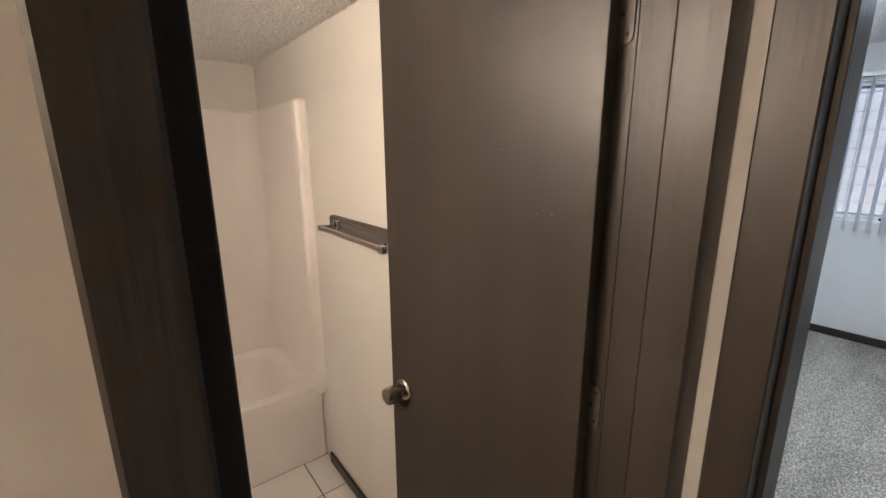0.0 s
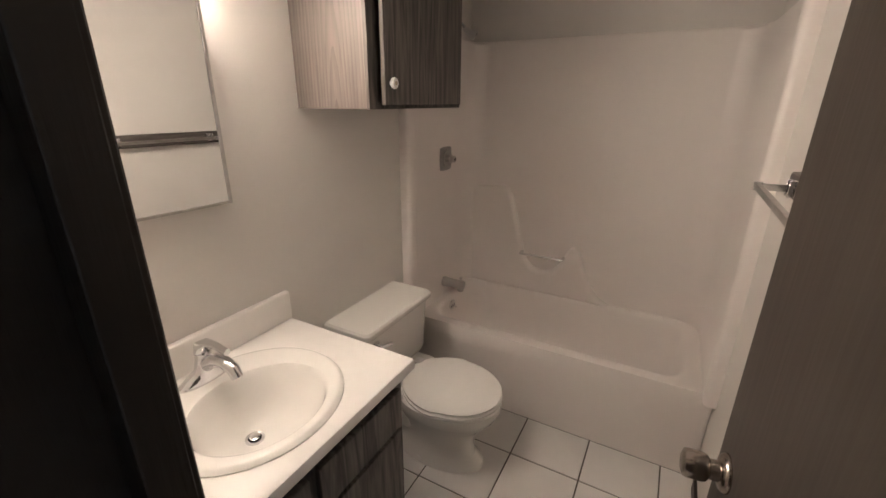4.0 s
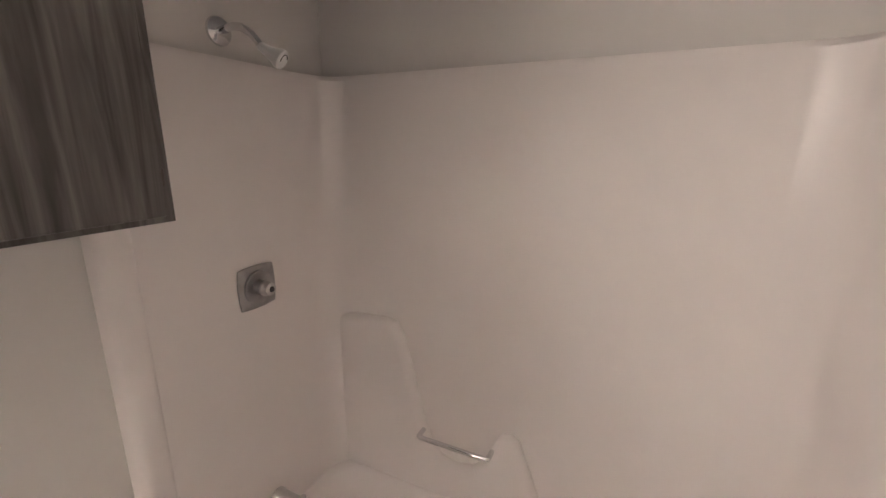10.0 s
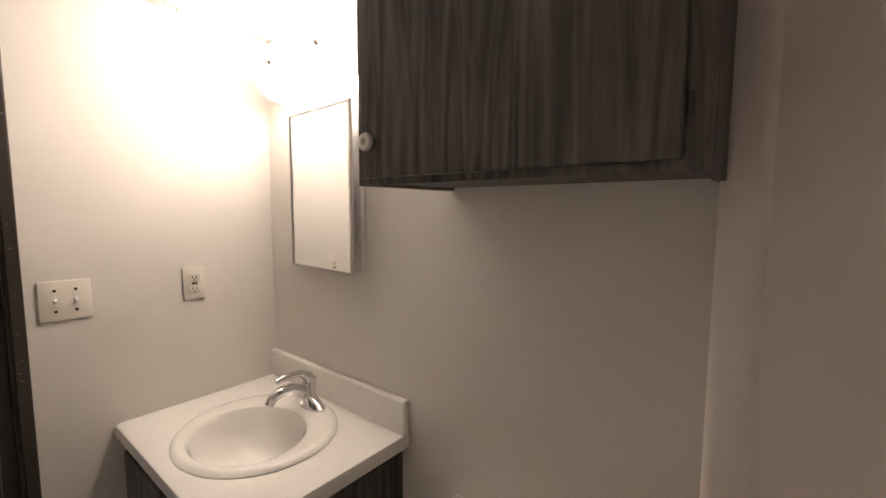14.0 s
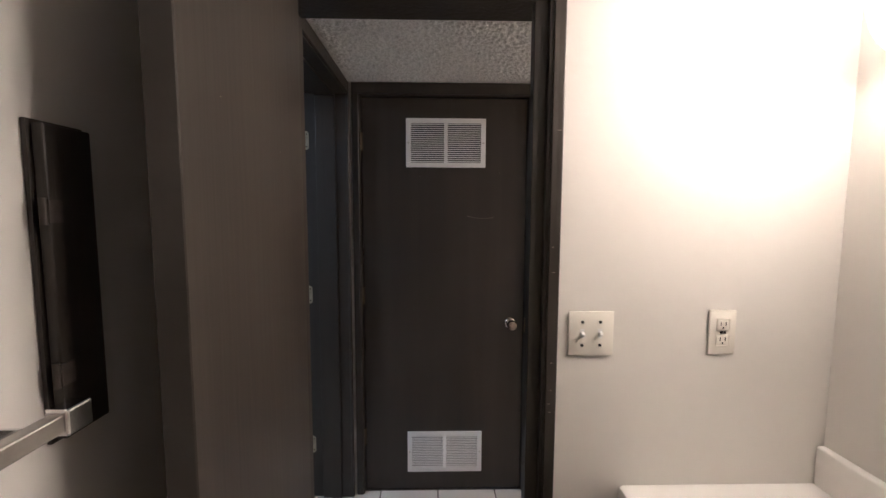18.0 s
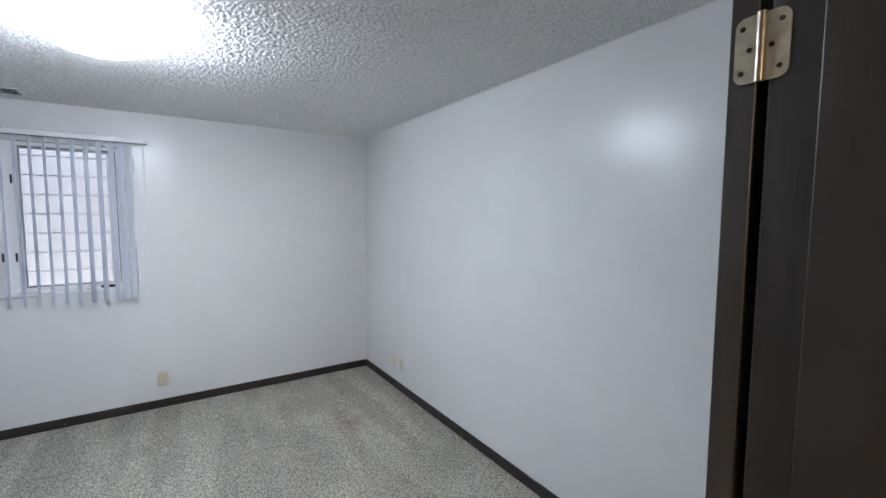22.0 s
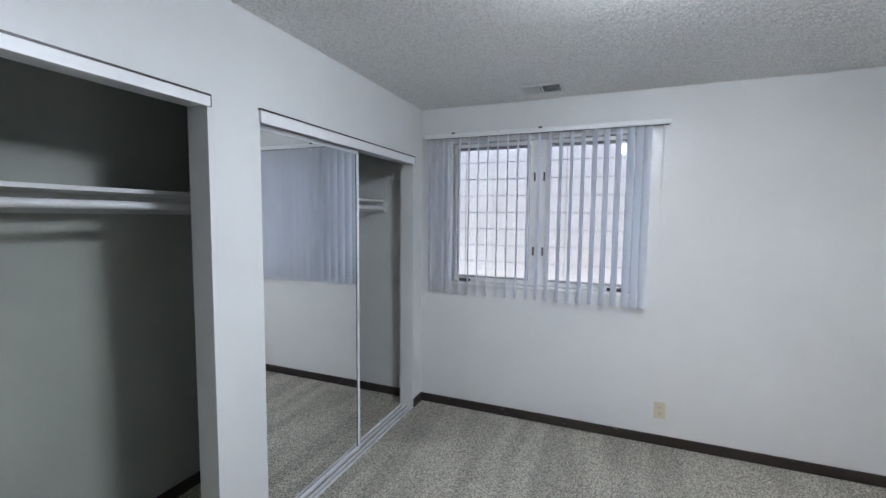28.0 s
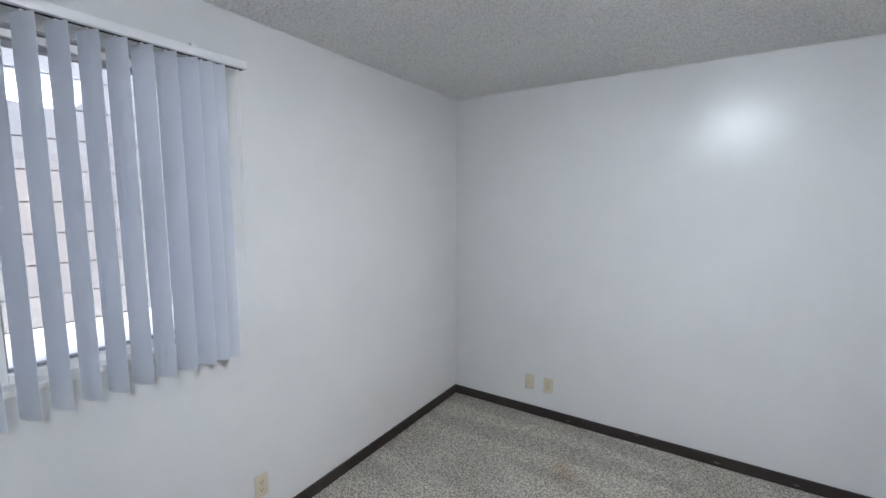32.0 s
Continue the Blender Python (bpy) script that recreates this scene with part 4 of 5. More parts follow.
faucet = thing("faucet", pose(0.108, SY - 0.005, COUNTER + 0.011) @ Matrix.Scale(1.03, 4), "chrome single-lever faucet behind the basin", "faucet")
bm = bmesh.new()
loft(bm, [oval(0, 0, 0.028, 0.078, 0.0, 32), oval(0, 0, 0.028, 0.078, 0.008, 32), oval(0, 0, 0.024, 0.06, 0.02, 32), oval(0.004, 0, 0.022, 0.032, 0.035, 32), oval(0.006, 0, 0.021, 0.024, 0.06, 32), oval(0.006, 0, 0.019, 0.02, 0.082, 32)])
part("base", bm, CHROME, faucet, smooth=True)
bm = bmesh.new()
tube(bm, [(0.0, 0, 0.035), (0.03, 0, 0.062), (0.065, 0, 0.078), (0.10, 0, 0.08), (0.128, 0, 0.07), (0.14, 0, 0.05)], [0.02, 0.02, 0.018, 0.017, 0.016, 0.014], seg=16)
part("spout", bm, CHROME, faucet, smooth=True)
bm = bmesh.new()
tube(bm, [(0.0, 0, 0.08), (0.004, 0, 0.10), (0.03, 0, 0.118), (0.07, 0, 0.122), (0.115, 0, 0.116)], [0.02, 0.018, 0.012, 0.010, 0.009], seg=14)
part("lever", bm, CHROME, faucet, smooth=True)
bm = bmesh.new()
cyl(bm, (-0.022, 0, 0.01), (-0.022, 0, 0.085), 0.003, seg=8)
bmesh.ops.create_uvsphere(bm, u_segments=12, v_segments=8, radius=0.007, matrix=Matrix.Translation((-0.022, 0, 0.088)))
part("lift_rod", bm, CHROME, faucet, smooth=True)

# ---- bathroom: on the walls ----
med = thing("medicine_cabinet", pose(XL + 0.001, 1.640, 1.528), "mirrored medicine cabinet with its door ajar", "cabinet")
MW, MH = 0.372, 0.266
part("body", boxes((0.0, 0.005, -MH + 0.007, 0.018, MW - 0.002, MH - 0.007), bevel=0.002), WHITE_METAL, med)
mdoor = part("door", boxes((0.021, 0.0, -MH, 0.026, MW, MH)), WHITE_METAL, med)
mdoor.matrix_local = pose(0, 0, 0, 0, 0, -4)
part("mirror", boxes((0.027, 0.006, -MH + 0.006, 0.030, MW - 0.006, MH - 0.006)), MIRROR, mdoor, "plain mirror glass")
for b in ((0.0265, -0.002, -MH - 0.002, 0.034, 0.006, MH + 0.002), (0.0265, MW - 0.006, -MH - 0.002, 0.034, MW + 0.002, MH + 0.002), (0.0265, 0.006, MH - 0.006, 0.034, MW - 0.006, MH + 0.002), (0.0265, 0.006, -MH - 0.002, 0.034, MW - 0.006, -MH + 0.006)):
    part("frame_strip", boxes(b, bevel=0.001), NICKEL, mdoor, "thin metal frame strip")

vlight = thing("vanity_light", pose(XL, 1.804, 1.954), "lit vanity light with a frosted glass front", "wall lamp")
part("back_plate", boxes((0.001, -0.235, -0.055, 0.02, 0.235, 0.055), bevel=0.006), WHITE_METAL, vlight)
bm = bmesh.new()
pts = [(0.03 + 0.085 * math.cos(radians(a)), 0.10 * math.sin(radians(a))) for a in range(-75, 76, 10)]
rows_ = [[bm.verts.new((x, y, z)) for x, z in pts] for y in (-0.235, 0.235)]
for k in range(len(pts) - 1):
    bm.faces.new((rows_[0][k], rows_[1][k], rows_[1][k + 1], rows_[0][k + 1]))
part("glass", bm, VANITY_GLASS, vlight, "glowing frosted glass", smooth=True)
for y in (-0.24, 0.24):
    bm = bmesh.new()
    f = bm.faces.new([bm.verts.new((x, y - 0.0025, z)) for x, z in [(0.002, -0.10)] + pts + [(0.002, 0.10)]])
    r = bmesh.ops.extrude_face_region(bm, geom=[f])
    bmesh.ops.translate(bm, verts=[v for v in r["geom"] if isinstance(v, bmesh.types.BMVert)], vec=(0, 0.005, 0))
    part("end_cap", bm, VANITY_END, vlight, "frosted glass end")
for y in (-0.133, 0.133):
    bm = bmesh.new()
    lathe(bm, [(0.012, 0.0), (0.011, 0.008), (0.006, 0.013), (0.003, 0.016)], pose(0.112, y, 0, 0, 90, 0))
    part("finial", bm, NICKEL, vlight, "small metal finial", smooth=True)

wcab = thing("wall_cabinet", pose(0, 0, 0), "grey-brown wood wall cabinet with door slightly open", "cabinet")
WX, WCY0, WCY1, WCZ = 0.305, 2.347, 2.957, 1.513
part("side_panel", boxes((XL + 0.002, WCY0, WCZ, WX, WCY0 + 0.016, CB - 0.004)), CAB_LIGHT, wcab, "light oak veneer side panel")
for n_, b_ in (("bottom_panel", (XL + 0.002, WCY0 + 0.016, WCZ + 0.008, WX, WCY1 - 0.016, WCZ + 0.024)), ("side_panel", (XL + 0.002, WCY1 - 0.016, WCZ, WX, WCY1, CB - 0.004)), ("back_panel", (XL + 0.002, WCY0 + 0.016, WCZ + 0.024, XL + 0.01, WCY1 - 0.016, CB - 0.02)), ("top_panel", (XL + 0.002, WCY0 + 0.016, CB - 0.02, WX, WCY1 - 0.016, CB - 0.004))):
    part(n_, boxes(b_), CAB_DARK, wcab)
part("face_frame", boxes((WX, WCY0, WCZ, WX + 0.012, WCY0 + 0.045, CB - 0.004), (WX, WCY1 - 0.045, WCZ, WX + 0.012, WCY1, CB - 0.004), (WX, WCY0 + 0.045, WCZ, WX + 0.012, WCY1 - 0.045, WCZ + 0.04), (WX, WCY0 + 0.045, CB - 0.05, WX + 0.012, WCY1 - 0.045, CB - 0.004)), CAB_DARK, wcab)
bm = bmesh.new()
box(bm, 0.0, -0.547, WCZ + 0.012, 0.016, 0.0, CB - 0.02, bevel=0.0025)
cdoor = part("door", bm, CAB_DARK, wcab, "grey-brown wood slab door")
cdoor.matrix_local = pose(WX + 0.013, WCY1 - 0.022, 0, 0, 0, 1.5)
bm = bmesh.new()
lathe(bm, [(0.007, 0.0), (0.007, 0.006), (0.016, 0.009), (0.0175, 0.014), (0.015, 0.019), (0.007, 0.020)], pose(0.016, -0.517, WCZ + 0.077, 0, 90, 0))
part("knob", bm, WHITE_PLASTIC, cdoor, "white ceramic knob", smooth=True)
bm = bmesh.new()
lathe(bm, [(0.0065, 0.0195), (0.006, 0.021), (0.003, 0.0215)], pose(0.016, -0.517, WCZ + 0.077, 0, 90, 0))
part("knob_screw", bm, BRASS, cdoor, smooth=True)
for z in (1.588, 2.01):
    bm = bmesh.new()
    cyl(bm, (WX + 0.018, WCY1 - 0.016, z - 0.014), (WX + 0.018, WCY1 - 0.016, z + 0.014), 0.0034, seg=10)
    part("hinge", bm, PAINTED_HINGE, wcab, "dark bronze hinge", smooth=True)

towel = thing("towel_bar", pose(XR, 0, 0), "flat metal towel bar on a dark wooden board", "towel bar")
TB0, TB1, TZ = 2.105, 2.718, 1.335
bm = bmesh.new()
loft(bm, [[(x, p[0], p[1]) for p in rrect(TB0 + d, TZ - 0.032 + d, TB1 - d, TZ + 0.032 - d, 0.016 - d, 0)] for x, d in ((-0.001, 0.0), (-0.017, 0.0), (-0.020, 0.003))])
part("board", bm, CAB_BOARD, towel, "dark grey-brown wooden board", smooth=True)
BR0, BR1 = TB0 + 0.012, TB1 - 0.098   # ends of the bar
for y, out in ((BR0 + 0.045, -1), (BR1 - 0.006, 1)):
    bm = bmesh.new()
    box(bm, -0.030, y - 0.017, TZ - 0.021, -0.0195, y + 0.017, TZ + 0.021, bevel=0.003)
    box(bm, -0.040, y - 0.017, TZ - 0.021, -0.029, y - 0.012, TZ + 0.021, bevel=0.001, seg=1)
    box(bm, -0.040, y + 0.012, TZ - 0.021, -0.029, y + 0.017, TZ + 0.021, bevel=0.001, seg=1)
    br = part("bracket", bm, CHROME, towel, "chrome bracket", smooth=True)
    part("arm", boxes((-0.096, y - 0.0015, TZ - 0.010, -0.029, y + 0.0015, TZ + 0.008)), CHROME, br)
part("bar", boxes((-0.108, BR0, TZ - 0.008, -0.095, BR1, TZ + 0.008), bevel=0.0015), NICKEL, towel, "flat grey metal bar")
for y0, y1 in ((BR0 - 0.004, BR0 + 0.022), (BR1 - 0.010, BR1 + 0.004)):
    part("end_cap", boxes((-0.1115, y0, TZ - 0.0115, -0.0915, y1, TZ + 0.0115), bevel=0.002), CHROME, towel, "chrome end clip")

recess = thing("recessed_cabinet", pose(XR, 2.038, 1.433), "narrow dark brown painted door of a shallow wall cabinet", "cabinet")
part("frame", boxes((-0.006, -0.064, -0.172, -0.001, 0.004, 0.172)), DARK_PAINT, recess)
part("door", boxes((-0.019, -0.060, -0.168, -0.007, 0.0, 0.168), bevel=0.002), DARK_PAINT, recess)
for z in (-0.096, 0.078):
    bm = bmesh.new()
    cyl(bm, (-0.016, 0.003, z - 0.014), (-0.016, 0.003, z + 0.014), 0.0035, seg=10)
    box(bm, -0.0215, -0.014, z - 0.012, -0.0185, 0.002, z + 0.012)
    part("hinge", bm, PAINTED_HINGE, recess, "small metal hinge", smooth=True)


def toggle_plate(name, m, gangs, label, kind="switch", plate=None):
    """A cover plate with toggles or sockets; faces local -y."""
    ob = thing(name, m, label, "light switch" if kind == "switch" else "outlet", "wall plates")
    w = 0.07 + 0.046 * (gangs - 1)
    bm = bmesh.new()
    box(bm, -w / 2, -0.006, -0.0575, w / 2, 0.0, 0.0575, bevel=0.003)
    part("cover", bm, plate or IVORY, ob, smooth=True)
    for g in range(gangs):
        x = (g - (gangs - 1) / 2) * 0.046
        if kind == "switch":
            part("toggle_slot", boxes((x - 0.0055, -0.0066, -0.012, x + 0.0055, -0.0055, 0.012)), WHITE_PLASTIC, ob)
            bm = bmesh.new()
            box(bm, -0.004, -0.012, -0.005, 0.004, 0.0, 0.005, bevel=0.0015)
            t_ = part("toggle", bm, WHITE_PLASTIC, ob)
            t_.matrix_local = pose(x, -0.006, 0.002 if g == 0 else -0.002, 28 if g == 0 else -28, 0, 0)
            for z in (-0.030, 0.030):
                bm = bmesh.new()
                cyl(bm, (x, -0.0075, z), (x, -0.005, z), 0.0042, seg=10)
                part("screw", bm, BLACK, ob)
        elif kind == "blank":
            bm = bmesh.new()
            cyl(bm, (x, -0.010, 0), (x, -0.005, 0), 0.006, seg=12)
            part("jack", bm, NICKEL, ob)
        else:
            for z in (-0.02, 0.02):
                bm = bmesh.new()
                box(bm, x - 0.0165, -0.008, z - 0.0145, x + 0.0165, -0.005, z + 0.0145, bevel=0.003)
                sk = part("socket", bm, plate or IVORY, ob, smooth=True)
                for sx in (-0.0065, 0.0065):
                    part("slot", boxes((x + sx - 0.0012, -0.0085, z - 0.002, x + sx + 0.0012, -0.0075, z + 0.007)), BLACK, sk)
                part("slot", boxes((x - 0.002, -0.0085, z - 0.010, x + 0.002, -0.0075, z - 0.006)), BLACK, sk)
            bm = bmesh.new()
            cyl(bm, (x, -0.0078, 0), (x, -0.005, 0), 0.0032, seg=10)
            part("screw", bm, NICKEL, ob)
    return ob


toggle_plate("light_switch", pose(0.649, YF + 0.001, 1.203, 0, 0, 180), 2, "ivory double toggle switch plate by the doorway", plate=PALE_IVORY)
gf = toggle_plate("gfci_outlet", pose(0.310, YF + 0.001, 1.206, 0, 0, 180), 1, "ivory outlet plate with test buttons above the counter", kind="outlet", plate=PALE_IVORY)
part("test_button", boxes((-0.008, -0.0085, -0.0035, -0.001, -0.0075, 0.0035)), BLACK, gf)
part("reset_button", boxes((0.001, -0.0085, -0.0035, 0.008, -0.0075, 0.0035)), BASE_BROWN, gf)
toggle_plate("wall_outlet", pose(BX1 - 0.001, 1.148, 0.250, 0, 0, 90), 1, "ivory duplex outlet under the window wall", kind="outlet").rotation_euler = (0, 0, radians(-90))
toggle_plate("wall_outlet", pose(4.788, BY0 + 0.001, 0.258, 0, 0, 180), 1, "ivory duplex outlet low on the plain wall", kind="outlet")
toggle_plate("cable_plate", pose(4.933, BY0 + 0.001, 0.258, 0, 0, 180), 1, "ivory cable plate low on the plain wall", kind="blank")

# ---- bedroom: window and blinds ----
win = tagged(new("window_1"), "white double casement window behind vertical blinds", "window", kind="structure")
WM = 2.017
part("sill", boxes((BX1 - 0.012, WY0 + 0.002, WZ0 - 0.012, BX1 + 0.10, WY1 - 0.002, WZ0 + 0.012), bevel=0.004), WHITE_PLASTIC, win, "white window sill")
FX0, FX1 = BX1 + 0.045, BX1 + 0.10
part("mullion", boxes((FX0 - 0.01, WM - 0.05, WZ0 + 0.012, FX1, WM + 0.05, WZ1), bevel=0.003), WHITE_PLASTIC, win)
for y0, y1 in ((WY0 + 0.004, WM - 0.05), (WM + 0.05, WY1 - 0.004)):
    fr = part("window_frame", boxes((FX0, y0, WZ0 + 0.012, FX1, y0 + 0.02, WZ1 - 0.004), (FX0, y1 - 0.02, WZ0 + 0.012, FX1, y1, WZ1 - 0.004), (FX0, y0 + 0.02, WZ1 - 0.03, FX1, y1 - 0.02, WZ1 - 0.004), (FX0, y0 + 0.02, WZ0 + 0.012, FX1, y1 - 0.02, WZ0 + 0.045), bevel=0.003), WHITE_PLASTIC, win)
    part("gasket", boxes((FX0 + 0.02, y0 + 0.02, WZ0 + 0.045, FX0 + 0.045, y0 + 0.027, WZ1 - 0.03), (FX0 + 0.02, y1 - 0.027, WZ0 + 0.045, FX0 + 0.045, y1 - 0.02, WZ1 - 0.03), (FX0 + 0.02, y0 + 0.03, WZ1 - 0.05, FX0 + 0.045, y1 - 0.03, WZ1 - 0.03), (FX0 + 0.02, y0 + 0.03, WZ0 + 0.045, FX0 + 0.045, y1 - 0.03, WZ0 + 0.055)), mat("grey_gasket", (0.26, 0.26, 0.28), rough=0.6), fr, "grey rubber gasket")
    g = part("pane", boxes((FX0 + 0.030, y0 + 0.022, WZ0 + 0.047, FX0 + 0.034, y1 - 0.022, WZ1 - 0.033)), GLASS, fr)
    g.visible_shadow = False
    yc = y0 + 0.10 if y0 < 1.8 else y1 - 0.10
    bm = bmesh.new()
    box(bm, FX0 - 0.03, yc - 0.05, WZ0 + 0.013, FX0 - 0.002, yc + 0.05, WZ0 + 0.034, bevel=0.006)
    part("crank", bm, BASE_BROWN, fr, "dark bronze crank")
for y in (WM - 0.036, WM + 0.034):
    for z in (1.315, 1.876):
        bm = bmesh.new()
        box(bm, FX0 - 0.020, y - 0.006, z - 0.032, FX0 - 0.009, y + 0.006, z + 0.032, bevel=0.003)
        part("lock", bm, BASE_BROWN, win, "dark bronze sash lock")

blind = thing("vertical_blind", pose(BX1 - 0.075, 0, 0), "white vinyl vertical blind half open over the window", "blind")
BLY0, BLY1 = 1.172, 2.90
bm = bmesh.new()
box(bm, -0.022, BLY0, 2.178, 0.022, BLY1, 2.211, bevel=0.004)
rail = part("headrail", bm, WHITE_METAL, blind, "white metal headrail", smooth=True)
part("track_slot", boxes((-0.006, BLY0 + 0.01, 2.1755, 0.006, BLY1 - 0.01, 2.1785)), BLACK, rail)
for y in (1.385, 2.0, 2.66):
    part("bracket", boxes((-0.012, y - 0.012, 2.2105, 0.070, y + 0.012, 2.217), (-0.024, y - 0.012, 2.205, -0.012, y + 0.012, 2.217)), BASE_BROWN if y > 1.5 else WHITE_METAL, blind, "small mounting clip")
bm = bmesh.new()
w, n = 0.089, 6
prof = [((k / n - 0.5) * w, 0.007 * (1 - (2 * k / n - 1) ** 2)) for k in range(n + 1)]
lo = [bm.verts.new((x, y, 0.968)) for x, y in prof] + [bm.verts.new((x, y - 0.0012, 0.968)) for x, y in reversed(prof)]
hi = [bm.verts.new((v.co.x, v.co.y, 2.168)) for v in lo]
for k in range(len(lo)):
    bm.faces.new((lo[k], lo[(k + 1) % len(lo)], hi[(k + 1) % len(lo)], hi[k]))
bm.faces.new(lo[::-1])
bm.faces.new(hi)
slat = part("slat", bm, BLIND, blind, smooth=True)
slat_mesh = slat.data
rnd = random.Random(4)
ys = [2.865, 2.80, 2.745, 2.70] + [2.61 - 0.0755 * k for k in range(16)] + [1.405, 1.350, 1.300]
for k, y in enumerate(ys):
    s_ = slat if k == 0 else new("slat", slat_mesh)
    s_.parent = blind
    turn = 15 + 9 * (k - 4) / 15 + rnd.uniform(-2.5, 2.5)
    if k < 4:
        turn = 36 - 3 * k + rnd.uniform(-3, 3)
    if k > 19:
        turn = 28
    s_.location, s_.rotation_euler = (0.0, y, 0), (0, 0, radians(turn))
    bm = bmesh.new()
    box(bm, -0.004, -0.004, 2.163, 0.004, 0.004, 2.179)
    st = part("stem", bm, WHITE_PLASTIC, blind)
    st.location = (0, y, 0)
bm = bmesh.new()
cyl(bm, (-0.01, BLY0 + 0.035, 1.55), (-0.01, BLY0 + 0.035, 2.178), 0.002, seg=6)
cyl(bm, (0.01, BLY0 + 0.032, 1.30), (0.01, BLY0 + 0.032, 2.178), 0.002, seg=6)
part("cord", bm, WHITE_PLASTIC, blind, "thin white pull cord")

# ---- bedroom: closets ----


def mirror_door(name, x0, x1, y, z0, z1, label):
    ob = thing(name, pose(x0, y, 0), label, "closet door", "mirrored closet doors")
    w, b = x1 - x0, 0.022
    part("mirror", boxes((b * 0.6, -0.003, z0 + b * 0.6, w - b * 0.6, 0.002, z1 - b * 0.6)), MIRROR, ob, "full-height mirror glass")
    for bx in ((0, -0.010, z0, b, 0.012, z1), (w - b, -0.010, z0, w, 0.012, z1), (b, -0.010, z1 - b, w - b, 0.012, z1), (b, -0.010, z0, w - b, 0.012, z0 + b)):
        part("frame_rail", boxes(bx, bevel=0.004), ALUMINIUM, ob, "white aluminium rail")
    for x in (b, w - b - 0.003):
        part("seal", boxes((x, -0.0055, z0 + b, x + 0.003, 0.0025, z1 - b)), BLACK, ob, "thin dark mirror seal")
    return ob


for (x0, x1), zt, ht, leaf, back in ((C1, 1.982, 0.040, (2.07, 2.90), 0.024), (C2, 1.976, 0.054, (3.90, 4.725), -0.045)):
    hd = thing("closet_header", pose(0, BY1, 0), "white metal fascia track above the closet opening", "closet track", "closet tracks")
    part("fascia", boxes((x0 - 0.006, -0.016, zt, x1 + 0.004, -0.002, zt + ht), bevel=0.002), WHITE_METAL, hd)
    part("track", boxes((x0, 0.002, zt + 0.01, x1, 0.105, zt + 0.036)), ALUMINIUM, hd)
    # solid dark strip standing in for the shadow line round the fascia
    part("shadow_gap", boxes((x0 - 0.009, -0.0165, zt + ht + 0.0002, x1 + 0.007, -0.001, zt + ht + 0.0075), (x1 + 0.0042, -0.0165, zt, x1 + 0.007, -0.001, zt + ht)), BASE_BROWN, hd)
    ft = thing("closet_floor_track", pose(0, BY1, 0), "white metal floor track of the closet doors", "closet track", "closet tracks")
    # base in darker metal than the white ribs, for the shade between them
    part("base", boxes((x0, -0.004, 0.006, x1, 0.104, 0.0095)), NICKEL, ft)
    for y in (-0.006, 0.026, 0.065, 0.10):
        part("rib", boxes((x0, y - 0.003, 0.0095, x1, y + 0.003, 0.024)), ALUMINIUM, ft)
    mirror_door("mirror_door", leaf[0], leaf[1], BY1 + 0.046, 0.026, zt + 0.004, "sliding mirrored closet door with white aluminium frame")
    mirror_door("mirror_door", leaf[0] - 0.03, leaf[1] + back, BY1 + 0.084, 0.026, zt + 0.004, "sliding mirrored closet door stacked behind another")
for xa, xb, zs in ((BX0 + 0.02, CDIV, 1.652), (CDIV + 0.08, BX1, 1.69)):
    shelf = thing("closet_shelf", pose(0, 0, 0), "white closet shelf with cleats over a hanging rod", "shelf", "closet shelves")
    part("board", boxes((xa + 0.001, BY1 + CD - 0.36, zs, xb - 0.001, BY1 + CD - 0.001, zs + 0.018), bevel=0.002), WHITE_METAL, shelf)
    for x in (xa + 0.001, xb - 0.02):
        part("cleat", boxes((x, BY1 + CD - 0.38, zs - 0.085, x + 0.019, BY1 + CD - 0.02, zs), bevel=0.002), WHITE_METAL, shelf)
    part("back_cleat", boxes((xa + 0.02, BY1 + CD - 0.019, zs - 0.085, xb - 0.02, BY1 + CD - 0.001, zs)), WHITE_METAL, shelf)
    rod = thing("closet_rod", pose(0, 0, 0), "white painted wooden closet hanging rod", "rod", "closet rods")
    bm = bmesh.new()
    cyl(bm, (xa + 0.019, BY1 + CD - 0.36, zs - 0.05), (xb - 0.019, BY1 + CD - 0.36, zs - 0.05), 0.0165, seg=20)
    part("pole", bm, WHITE_METAL, rod, smooth=True)
    for x, s in ((xa + 0.020, 1), (xb - 0.020, -1)):
        bm = bmesh.new()
        cyl(bm, (x, BY1 + CD - 0.36, zs - 0.05), (x + s * 0.012, BY1 + CD - 0.36, zs - 0.05), 0.026, seg=20)
        part("socket", bm, WHITE_PLASTIC, rod, smooth=True)
    bm = bmesh.new()
    xm = (xa + xb) / 2
    tube(bm, [(xm, BY1 + CD - 0.004, zs - 0.235), (xm, BY1 + CD - 0.12, zs - 0.125), (xm, BY1 + CD - 0.35, zs - 0.02)], 0.006, seg=8)
    box(bm, xm - 0.012, BY1 + CD - 0.022, zs - 0.265, xm + 0.012, BY1 + CD - 0.001, zs)
    part("bracket", bm, WHITE_METAL, shelf, "white steel shelf bracket")

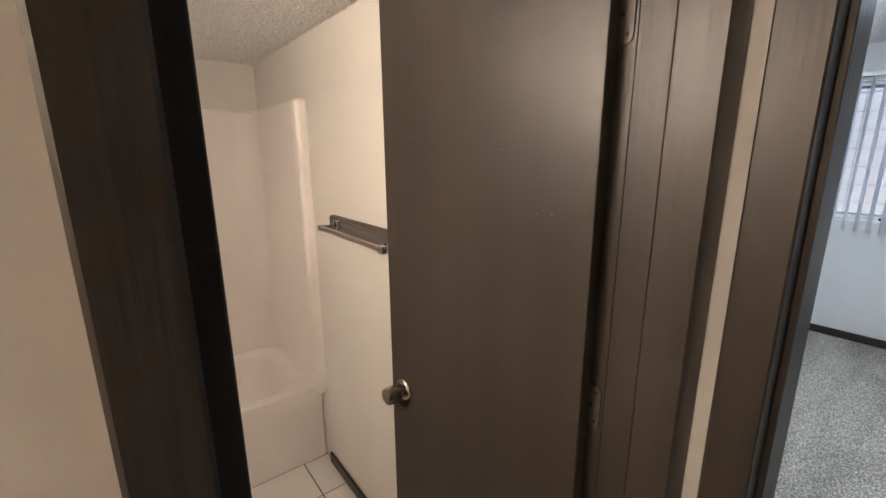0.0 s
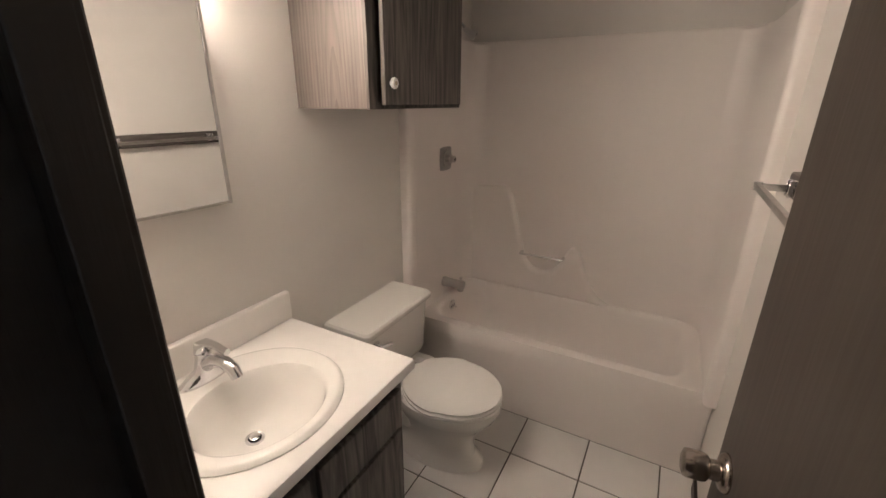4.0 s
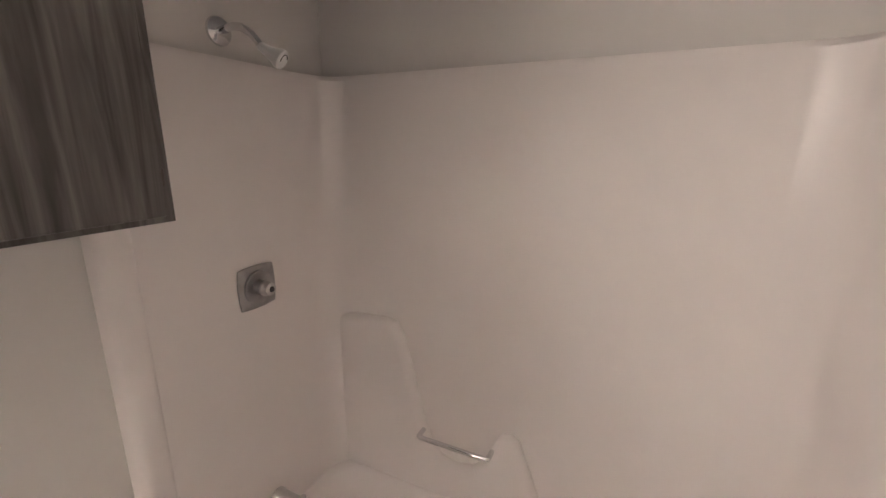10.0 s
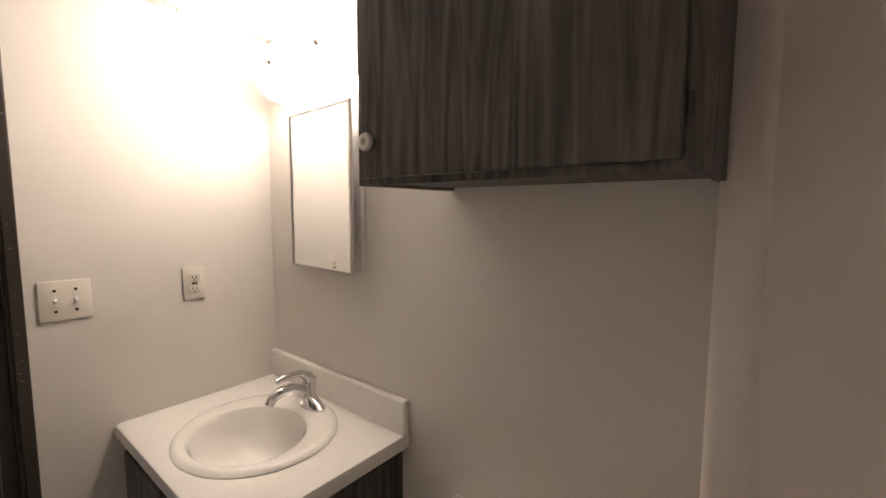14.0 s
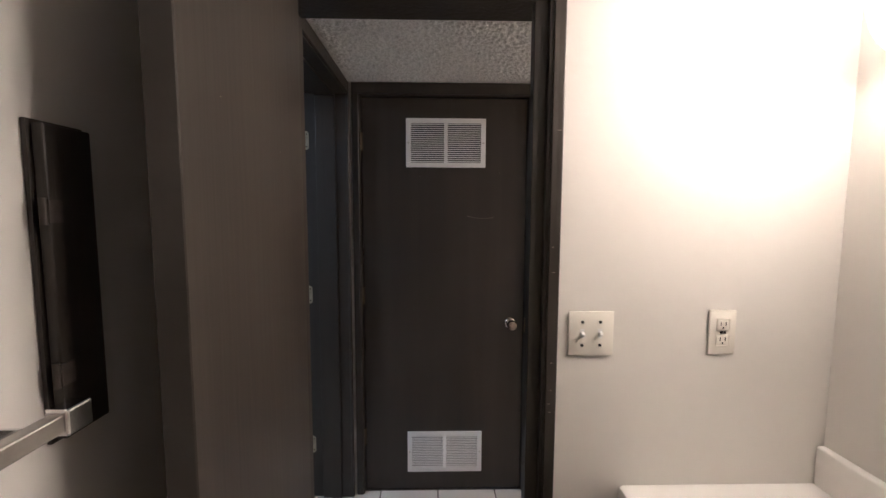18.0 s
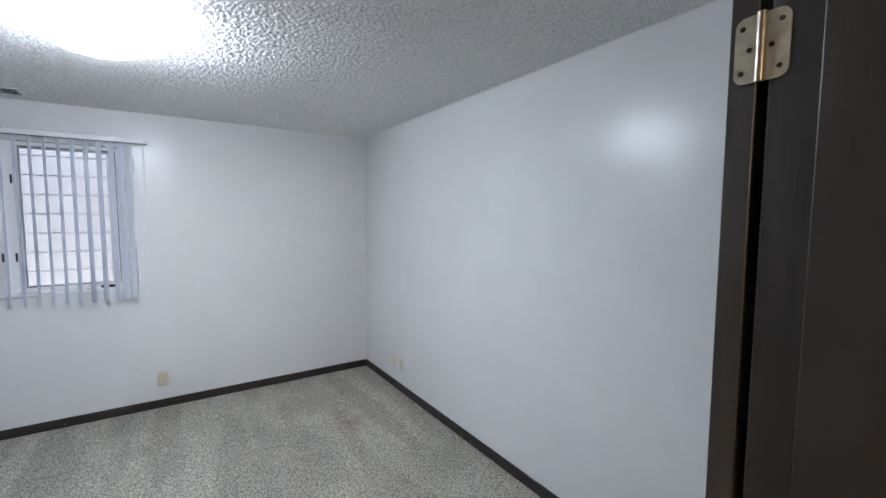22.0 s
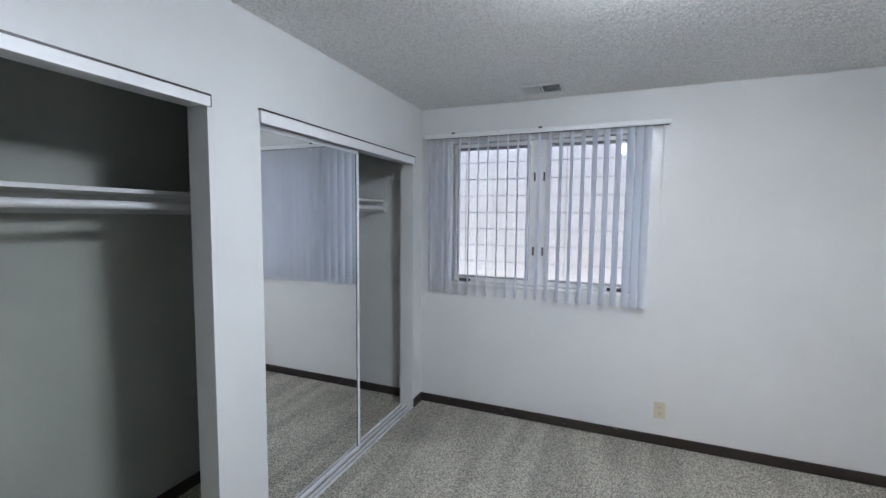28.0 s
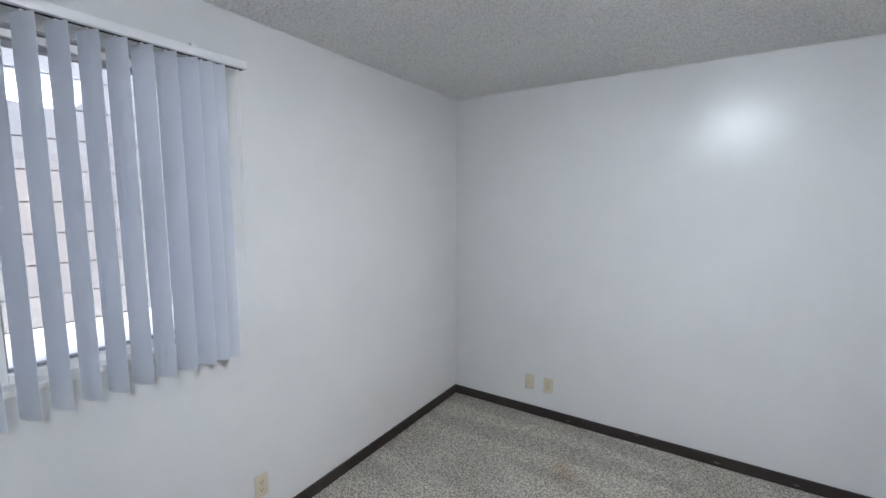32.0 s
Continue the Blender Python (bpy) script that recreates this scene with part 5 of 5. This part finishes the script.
# ---- bedroom: ceiling ----
dome = thing("ceiling_light", pose(3.65, 1.275, CH), "lit white glass flush ceiling light", "ceiling lamp")
bm = bmesh.new()
lathe(bm, [(0.125, 0.0), (0.13, -0.008), (0.125, -0.044), (0.10, -0.050)])
part("pan", bm, WHITE_METAL, dome, smooth=True)
bm = bmesh.new()
lathe(bm, [(0.10, -0.048), (0.17, -0.053), (0.194, -0.060), (0.202, -0.090), (0.188, -0.120), (0.135, -0.144), (0.02, -0.152)], seg=40)
part("glass", bm, LIGHT_GLASS, dome, "glowing white glass bowl", smooth=True)
bm = bmesh.new()
lathe(bm, [(0.008, -0.150), (0.007, -0.156), (0.003, -0.160)])
part("finial", bm, NICKEL, dome, smooth=True)
reg = thing("ceiling_register", pose(5.33, 1.965, CH - 0.0085), "white metal ceiling register by the window", "vent")
part("frame", boxes((-0.10, -0.14, -0.006, -0.075, 0.14, 0.0), (0.075, -0.14, -0.006, 0.10, 0.14, 0.0), (-0.075, -0.14, -0.006, 0.075, -0.118, 0.0), (-0.075, 0.118, -0.006, 0.075, 0.14, 0.0), (-0.075, -0.006, -0.006, 0.075, 0.006, 0.0)), WHITE_METAL, reg)
part("backing", boxes((-0.075, -0.118, -0.002, 0.075, 0.118, -0.0005)), BLACK, reg)
for side in (-1, 1):
    for k in range(9):
        bm = bmesh.new()
        box(bm, -0.075, -0.0006, -0.005, 0.075, 0.0006, 0.005)
        l = part("louvre", bm, WHITE_METAL, reg)
        l.matrix_local = pose(0, side * (0.012 + 0.0118 * (k + 0.4)), -0.0065, side * 38, 0, 0)

# ---- floor tiles ----
PX, PY, OX, OY, G = 0.3075, 0.310, 0.103, 0.271, 0.006
tile_meshes = {}
floor_ob = bpy.data.objects["floor_bathroom"]
zones = ((XL, YF, XR, TY + 0.018), (-0.55, HY0 - 0.02, HX1 + 0.09, HY1), (DX0, HY1, DX1, YF))
for zx0, zy0, zx1, zy1 in zones:
    for i in range(math.floor((zx0 - OX) / PX), math.ceil((zx1 - OX) / PX) + 1):
        for j in range(math.floor((zy0 - OY) / PY), math.ceil((zy1 - OY) / PY) + 1):
            x0, x1 = max(OX + i * PX + G / 2, zx0), min(OX + (i + 1) * PX - G / 2, zx1)
            y0, y1 = max(OY + j * PY + G / 2, zy0), min(OY + (j + 1) * PY - G / 2, zy1)
            if x1 - x0 < 0.008 or y1 - y0 < 0.008:
                continue
            key = (round(x1 - x0, 4), round(y1 - y0, 4))
            if key not in tile_meshes:
                bm = bmesh.new()
                box(bm, 0, 0, -0.006, key[0], key[1], 0.0, bevel=0.0015, seg=1)
                t_ = part("tile", bm, TILE, floor_ob)
                tile_meshes[key] = t_.data
            else:
                t_ = new("tile", tile_meshes[key])
                t_.parent = floor_ob
            t_.location = (x0, y0, 0.0)
